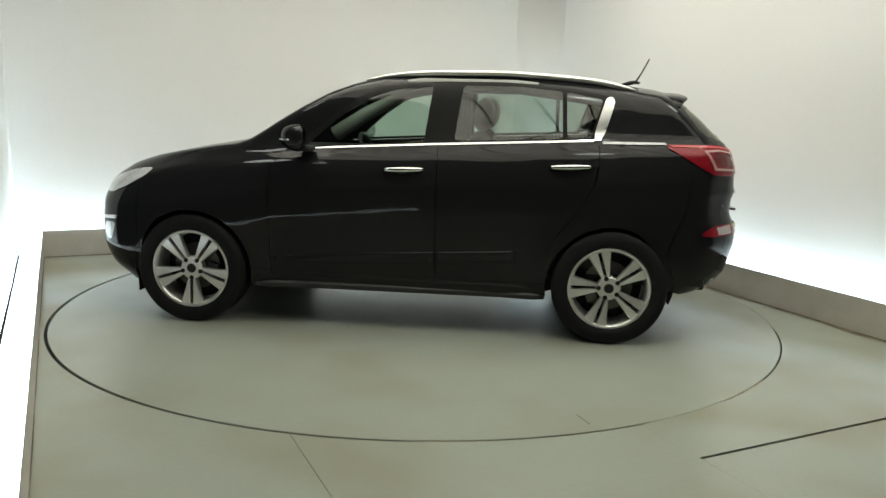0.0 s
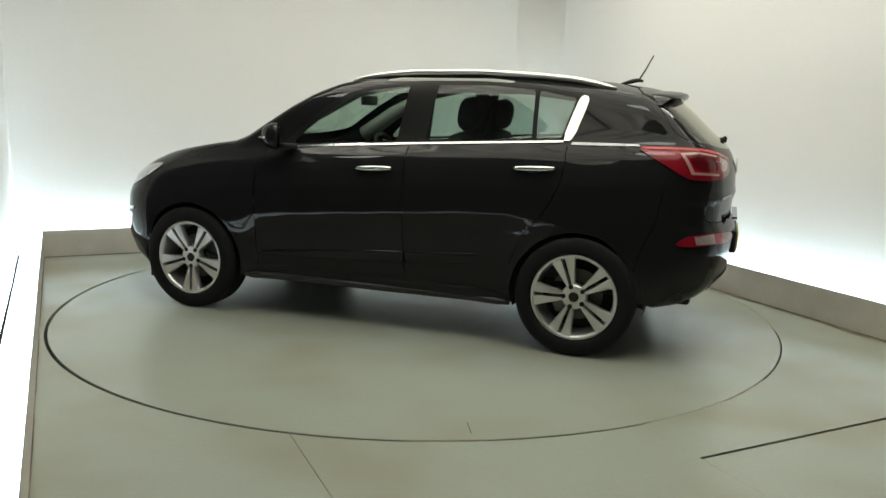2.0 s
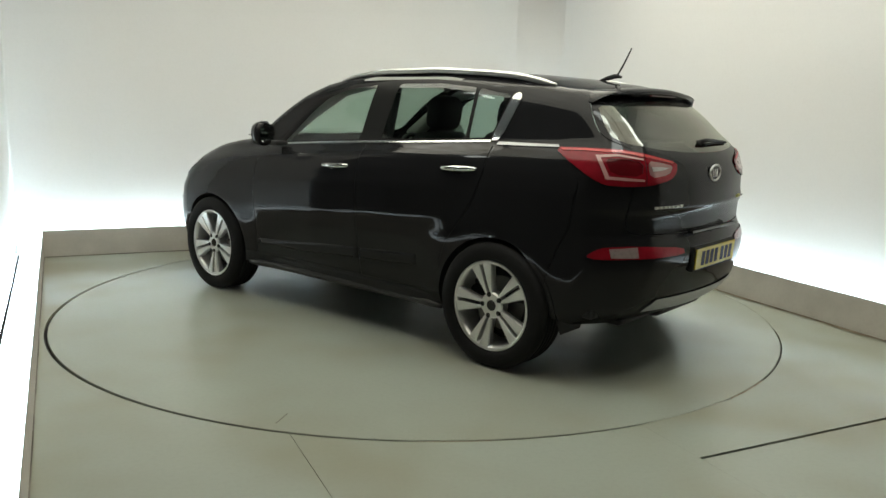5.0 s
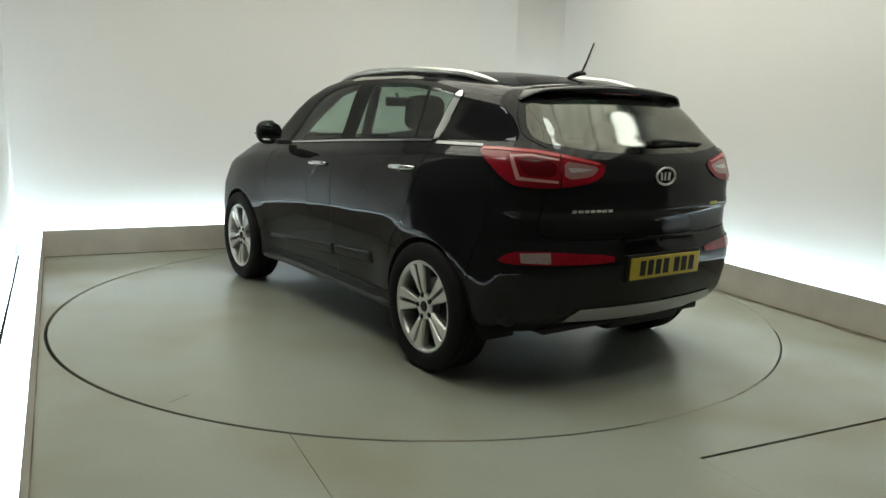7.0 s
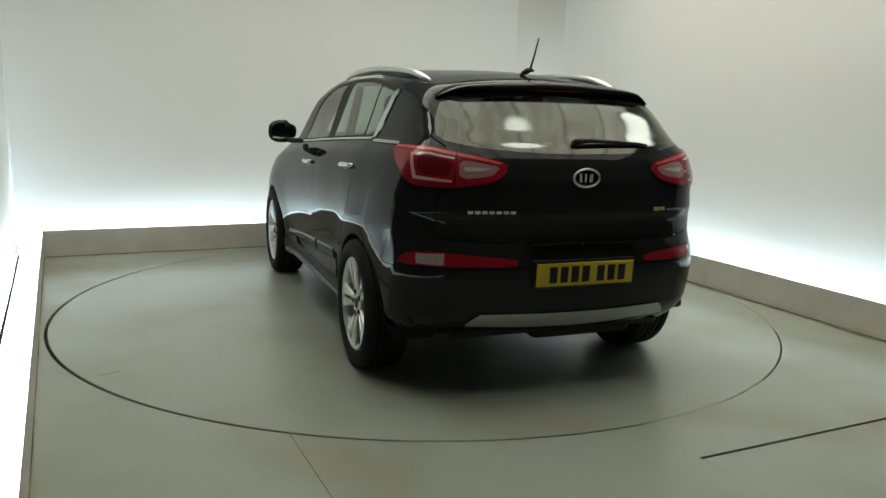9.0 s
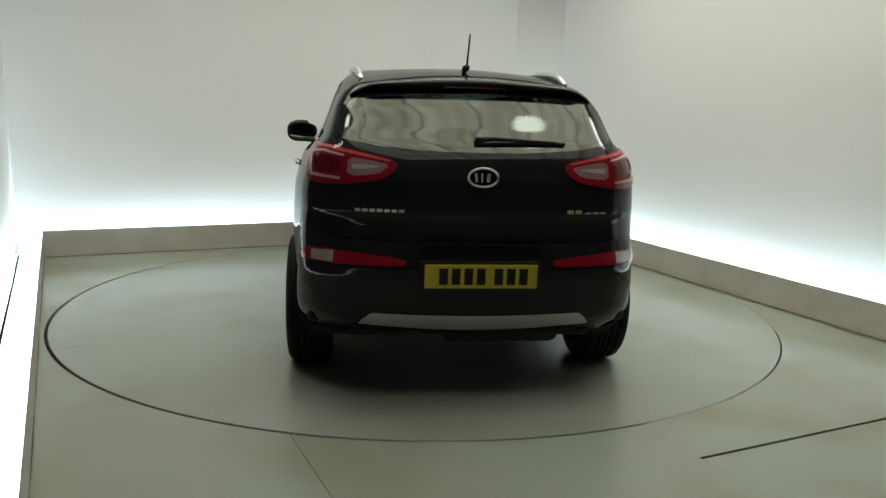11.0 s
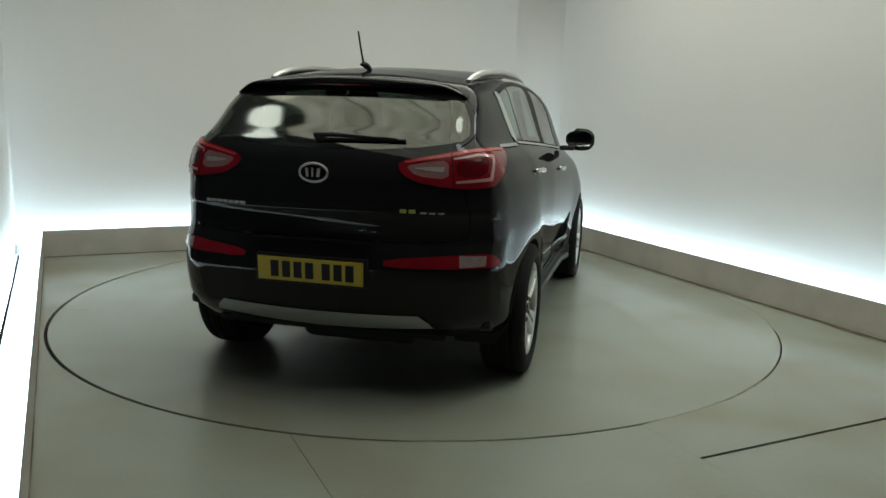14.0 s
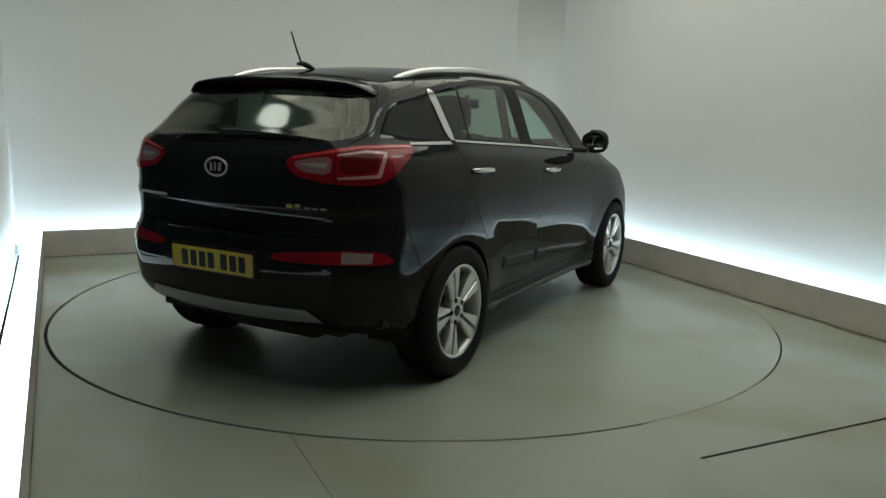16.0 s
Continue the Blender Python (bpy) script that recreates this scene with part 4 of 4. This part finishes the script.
def spoiler():
    bm = bmesh.new()
    ys = np.linspace(-0.605, 0.605, 41)
    rings = []
    for y in ys:
        k = abs(y) / 0.605
        bow = 0.135 * (y / 0.8) ** 2 + 0.03 * max(0, k - 0.85) / 0.15
        drop = 0.030 * (y / 0.5) ** 2 + 0.042 * max(0, (abs(y) - 0.46) / 0.145) ** 2
        thin = 1 - 0.82 * max(0, k - 0.45) / 0.55
        sec = [(-1.58, 1.546), (-1.65, 1.549), (-1.72, 1.548), (-1.778, 1.543), (-1.812, 1.533), (-1.819, 1.522), (-1.812, 1.508), (-1.785, 1.493), (-1.76, 1.484), (-1.70, 1.484)]
        top = 1.541
        rings.append([bm.verts.new((x + bow, y, top + (z - top) * (thin if z < top else 1) - drop)) for x, z in sec])
    for a, b in zip(rings, rings[1:]):
        for k in range(len(a) - 1):
            bm.faces.new((a[k], a[k + 1], b[k + 1], b[k]))
    bm.faces.new(rings[0])
    bm.faces.new(rings[-1])
    bmesh.ops.recalc_face_normals(bm, faces=bm.faces[:])
    ob = part("spoiler", bm, PAINT, CAR, "black roof spoiler", True)
    part("brake_light", box_bm((-1.808, -0.15, 1.497), (-1.785, 0.15, 1.505), 0.003), DARKRED, ob, "slim dark red brake light")


def mirrors():
    for s in (1, -1):
        bm = bmesh.new()
        bmesh.ops.create_uvsphere(bm, u_segments=24, v_segments=14, radius=1)
        for v in bm.verts:
            x, y, z = v.co
            front = max(0, x)
            x = x * (0.11 if x > 0 else 0.03)
            y = math.copysign(abs(y) ** 0.75, y) * 0.112
            z = math.copysign(abs(z) ** 0.75, z) * (0.083 - 0.02 * (y / 0.112 < -0.3))
            v.co = (0.60 + x - 0.05 * (y / 0.112), s * (0.965 + y), 1.198 + z)
        bmesh.ops.recalc_face_normals(bm, faces=bm.faces[:])
        m = part("door_mirror", bm, PAINT, CAR, "black door mirror housing", True)
        bm = box_bm((0.53, 0.82, 1.115), (0.63, 0.93, 1.15), 0.012)
        if s < 0:
            bmesh.ops.scale(bm, vec=(1, -1, 1), verts=bm.verts)
            bmesh.ops.reverse_faces(bm, faces=bm.faces[:])
        part("mirror_arm", bm, PLASTIC, m, "black mirror arm")
        bm = bmesh.new()
        bmesh.ops.create_circle(bm, cap_ends=True, segments=28, radius=1)
        for v in bm.verts:
            y, z = math.copysign(abs(v.co.x) ** 0.75, v.co.x) * 0.092, math.copysign(abs(v.co.y) ** 0.75, v.co.y) * 0.066
            v.co = (0.566 - 0.05 * (y / 0.112), s * (0.965 + y), 1.198 + z)
        bmesh.ops.solidify(bm, geom=bm.faces[:], thickness=0.002)
        part("mirror_glass", bm, MIRROR, m, "mirror glass")
        strip = [(0.60 + 0.11 * math.cos(q) + 0.0, s * (0.965 + 0.10 * math.sin(q)), 1.188) for q in np.linspace(0.35, 1.35, 8)]
        part("indicator", sweep_bm(strip, [0.007] * 8, 8, 0.8), CHROME, m, "bright indicator strip", True)


def handles():
    for doors, x0, x1, z0, z1 in ((DOORS_F, 0.083, -0.168, 1.020, 1.031), (DOORS_R, -0.925, -1.175, 1.071, 1.081)):
        for s, door in ((1, doors[0]), (-1, doors[1])):
            pts, sizes = [], []
            for k in range(15):
                t = k / 14
                x, z = x0 + (x1 - x0) * t, z0 + (z1 - z0) * t
                y = float(around([x], [z])[0][1])
                pts.append((x, s * (y + 0.004 + 0.019 * math.sin(math.pi * t) ** 0.5), z))
                sizes.append(0.007 + 0.0075 * math.sin(math.pi * t) ** 0.5)
            part("handle", sweep_bm(pts, sizes, 10, 1.15), CHROME, door, "chrome handle", True)
            xm, zm = x0 + (x1 - x0) * 0.45, (z0 + z1) / 2 - 0.018
            bm = bmesh.new()
            bmesh.ops.create_uvsphere(bm, u_segments=18, v_segments=10, radius=1)
            y = float(around([xm], [zm])[0][1])
            for v in bm.verts:
                v.co = (xm + v.co.x * 0.062, s * (y - 0.0085 + v.co.y * 0.011), zm + v.co.z * 0.030)
            part("handle_cup", bm, TRIM, door, "dark handle recess", True)


def rear_fittings():
    # number plate, its writing as bars
    tilt = 3.0
    plate = part("number_plate", box_bm((-0.004, -0.26, -0.0555), (0.004, 0.26, 0.0555), 0.003), YELLOW, CAR, "yellow rear number plate with dark bars")
    plate.matrix_local = pose(-2.182, 0, 0.650, 0, -tilt, 0)
    x = 0.20
    for k in range(7):
        w = 0.05
        part("bar", box_bm((-0.0055, x - w + 0.004, -0.0385), (-0.0035, x - 0.006, 0.0385)), PLASTIC, plate, "dark bar")
        x -= 0.0575 + (0.024 if k == 3 else 0)
    part("plate_holder", box_bm((-2.176, -0.275, 0.583), (-2.14, 0.275, 0.718), 0.006), PLASTIC, CAR, "black plate holder")
    # badge: an oval ring with plain strokes
    bx, bz = float(rear_x(0, 1.097)) - 0.003, 1.097
    ring = [(bx - 0.004, 0.068 * math.cos(q), bz + 0.042 * math.sin(q)) for q in np.linspace(0, 2 * math.pi, 41)]
    badge = part("badge", sweep_bm(ring, [0.0058] * 41, 8), SCRIPT_M, CAR, "chrome oval badge", True)
    face = [(0.066 * math.cos(q), 0.040 * math.sin(q)) for q in np.linspace(0, 2 * math.pi, 33)[:-1]]
    part("badge_face", prism_bm(face, 0.004, lambda a, b, h: (bx + 0.002 - h, a, bz + b)), TRIM, badge, "black badge face")
    for y, w, lean in ((0.030, 0.012, 0.004), (0.006, 0.008, 0.0), (-0.022, 0.016, -0.004)):
        st = [(y - w / 2, -0.020), (y + w / 2, -0.020), (y + w / 2 + lean, 0.020), (y - w / 2 + lean, 0.020)]
        part("stroke", prism_bm(st, 0.004, lambda a, b, h: (bx - 0.002 - h, a, bz + b)), SCRIPT_M, badge)
    # model script as bars
    for y0, y1, z, high, mat, label in ((0.575, 0.345, 0.938, 0.0065, SCRIPT_M, "small silver bar"), (-0.405, -0.485, 0.942, 0.0085, GREEN_SCRIPT, "small yellow-green bar"), (-0.495, -0.61, 0.936, 0.004, SKID, "small dull grey bar")):
        n = max(2, int(abs(y1 - y0) / 0.03))
        for k in range(n):
            ya, yb = y0 + (y1 - y0) * k / n, y0 + (y1 - y0) * (k + 0.75) / n
            ym = abs(ya + yb) / 2
            q = meet(np.array([[-1.45, ym, z]]), np.array([[-1.0, 0.0, 0.0]]))[0]
            part("script_bar", box_bm((q[0] - 0.004, min(ya, yb), z - high), (q[0] + 0.012, max(ya, yb), z + high), 0.002), mat, GATE, label)
    # wiper
    def on_glass(y, z, out):
        q = meet(np.array([[-1.45, abs(y), z]]), np.array([[-1.0, 0.0, 0.0]]))[0]
        return (q[0] - out, y, z)

    arm = [on_glass(0.03, 1.262, 0.03), on_glass(-0.05, 1.268, 0.034), on_glass(-0.22, 1.262, 0.03), on_glass(-0.36, 1.256, 0.022)]
    w = part("wiper", sweep_bm(arm, [0.013, 0.011, 0.007, 0.005], 8), PLASTIC, CAR, "black rear wiper", True)
    blade = [on_glass(0.02 - 0.042 * k, 1.245 + 0.0015 * k - 0.0001 * k * k, 0.014) for k in range(11)]
    part("wiper_blade", sweep_bm(blade, [0.007] * 11, 6), RUBBER, w, "black wiper blade", True)
    part("wiper_hub", box_bm((-2.062, -0.02, 1.238), (-1.99, 0.035, 1.268), 0.012), PLASTIC, w, "black wiper hub")
    # grip strip above the plate
    part("tailgate_grip", box_bm((-2.172, -0.30, 0.792), (-2.14, 0.30, 0.806), 0.003), TRIM, GATE, "gloss black grip strip")


def cabin():
    part("cabin_floor", box_bm((-1.9, -0.80, 0.36), (1.1, 0.80, 0.42), 0.02), CABIN, CAR, "dark cabin floor")
    part("dashboard", rounded_bm((0.52, -0.74, 0.75), (1.05, 0.74, 1.10), 0.07), CABIN, CAR, "dark dashboard", True)
    part("boot_floor", box_bm((-1.95, -0.74, 0.66), (-1.30, 0.74, 0.70), 0.02), CABIN, CAR, "dark boot floor")
    part("parcel_cover", box_bm((-1.86, -0.70, 1.09), (-1.28, 0.70, 1.11), 0.008), CABIN, CAR, "dark luggage cover")
    for s in (1, -1):
        part("door_lining", box_bm((-1.25, s * 0.76 - 0.03, 0.42), (0.75, s * 0.76 + 0.03, 1.10), 0.025), CABIN, CAR, "dark door lining")
        part("boot_lining", box_bm((-1.88, s * 0.69 - 0.03, 0.42), (-1.27, s * 0.69 + 0.03, 1.16), 0.025), CABIN, CAR, "dark boot side lining")
        part("pillar_lining", sweep_bm([(-0.265, s * 0.70, 1.08), (-0.28, s * 0.64, 1.36), (-0.285, s * 0.60, 1.53)], [0.06, 0.055, 0.05], 8, 0.5), CABIN, CAR, "dark pillar lining")
    part("headliner", rounded_bm((-1.20, -0.50, 1.555), (0.0, 0.50, 1.575), 0.008), LINING, CAR, "pale grey headliner")
    for s in (1, -1):
        rail = [(-1.55, s * 0.57, 1.43), (-1.25, s * 0.585, 1.500), (-0.7, s * 0.595, 1.555), (-0.1, s * 0.60, 1.553), (0.2, s * 0.61, 1.50), (0.5, s * 0.65, 1.35), (0.78, s * 0.69, 1.17)]
        part("roof_side_lining", sweep_bm(rail, [0.045, 0.042, 0.034, 0.034, 0.042, 0.056, 0.064], 10, 1.0), LINING, CAR, "pale grey roof side lining", True)
    for y in (0.37, -0.37):
        seat = part("front_seat", rounded_bm((-0.30, y - 0.26, 0.52), (0.26, y + 0.26, 0.70), 0.06, 0.03), FABRIC, CAR, "black fabric front seat", True)
        bm = rounded_bm((-0.065, -0.25, 0.0), (0.065, 0.25, 0.62), 0.055, 0.03)
        bmesh.ops.transform(bm, matrix=pose(-0.30, y, 0.64, 0, -17, 0), verts=bm.verts)
        part("seat_back", bm, FABRIC, seat, "", True)
        bm = rounded_bm((-0.05, -0.135, 0.0), (0.05, 0.135, 0.19), 0.045, 0.02)
        bmesh.ops.transform(bm, matrix=pose(-0.475, y, 1.275, 0, -10, 0), verts=bm.verts)
        part("headrest", bm, FABRIC, seat, "", True)
        for q in (0.06, -0.06):
            part("headrest_post", sweep_bm([(-0.48, y + q, 1.22), (-0.485, y + q, 1.32)], [0.007, 0.007], 8), CHROME, seat)
    bench = part("rear_bench", rounded_bm((-1.12, -0.66, 0.52), (-0.62, 0.66, 0.72), 0.06, 0.03), FABRIC, CAR, "black fabric rear bench", True)
    bm = rounded_bm((-0.06, -0.66, 0.0), (0.06, 0.66, 0.58), 0.05, 0.02)
    bmesh.ops.transform(bm, matrix=pose(-1.14, 0, 0.62, 0, -14, 0), verts=bm.verts)
    part("bench_back", bm, FABRIC, bench, "", True)
    for y in (0.42, 0.0, -0.42):
        bm = rounded_bm((-0.045, -0.13, 0.0), (0.045, 0.13, 0.15 if y else 0.10), 0.04, 0.015)
        bmesh.ops.transform(bm, matrix=pose(-1.27, y, 1.185, 0, -8, 0), verts=bm.verts)
        part("headrest", bm, FABRIC, bench, "", True)
    # steering wheel on the right-hand side
    ring = [(0.0, 0.185 * math.cos(q), 0.185 * math.sin(q)) for q in np.linspace(0, 2 * math.pi, 37)]
    m = pose(0.42, -0.37, 1.02, 0, 24, 0)
    sw = part("steering_wheel", sweep_bm([m @ Vector(q) for q in ring], [0.016] * 37, 8), CABIN, CAR, "black steering wheel", True)
    bm = box_bm((-0.02, -0.18, -0.045), (0.03, 0.18, 0.045), 0.02)
    bmesh.ops.transform(bm, matrix=m, verts=bm.verts)
    part("wheel_boss", bm, CABIN, sw)
    part("inside_mirror", rounded_bm((0.40, -0.12, 1.405), (0.43, 0.12, 1.475), 0.014), CABIN, CAR, "black inside mirror", True)
    part("mirror_stem", sweep_bm([(0.43, 0, 1.45), (0.46, 0, 1.50)], [0.012, 0.012], 8), CABIN, CAR)


wheel_arches()
side_steps()
wheel_deflectors()
wheels()
door_mouldings()
roof_rails()
aerial()
spoiler()
mirrors()
handles()
rear_fittings()
cabin()
floor_boards()


# ---- what moves ----
def motions():
    table, car = [], []
    for t, a in ANGLES:
        m = Matrix.Rotation(radians(a), 4, "Z")
        table.append((t, m))
        car.append((t, m @ Matrix.Translation((*CAR_OFF, 0))))
    walk(TABLE, table)
    walk(CAR, car)


motions()
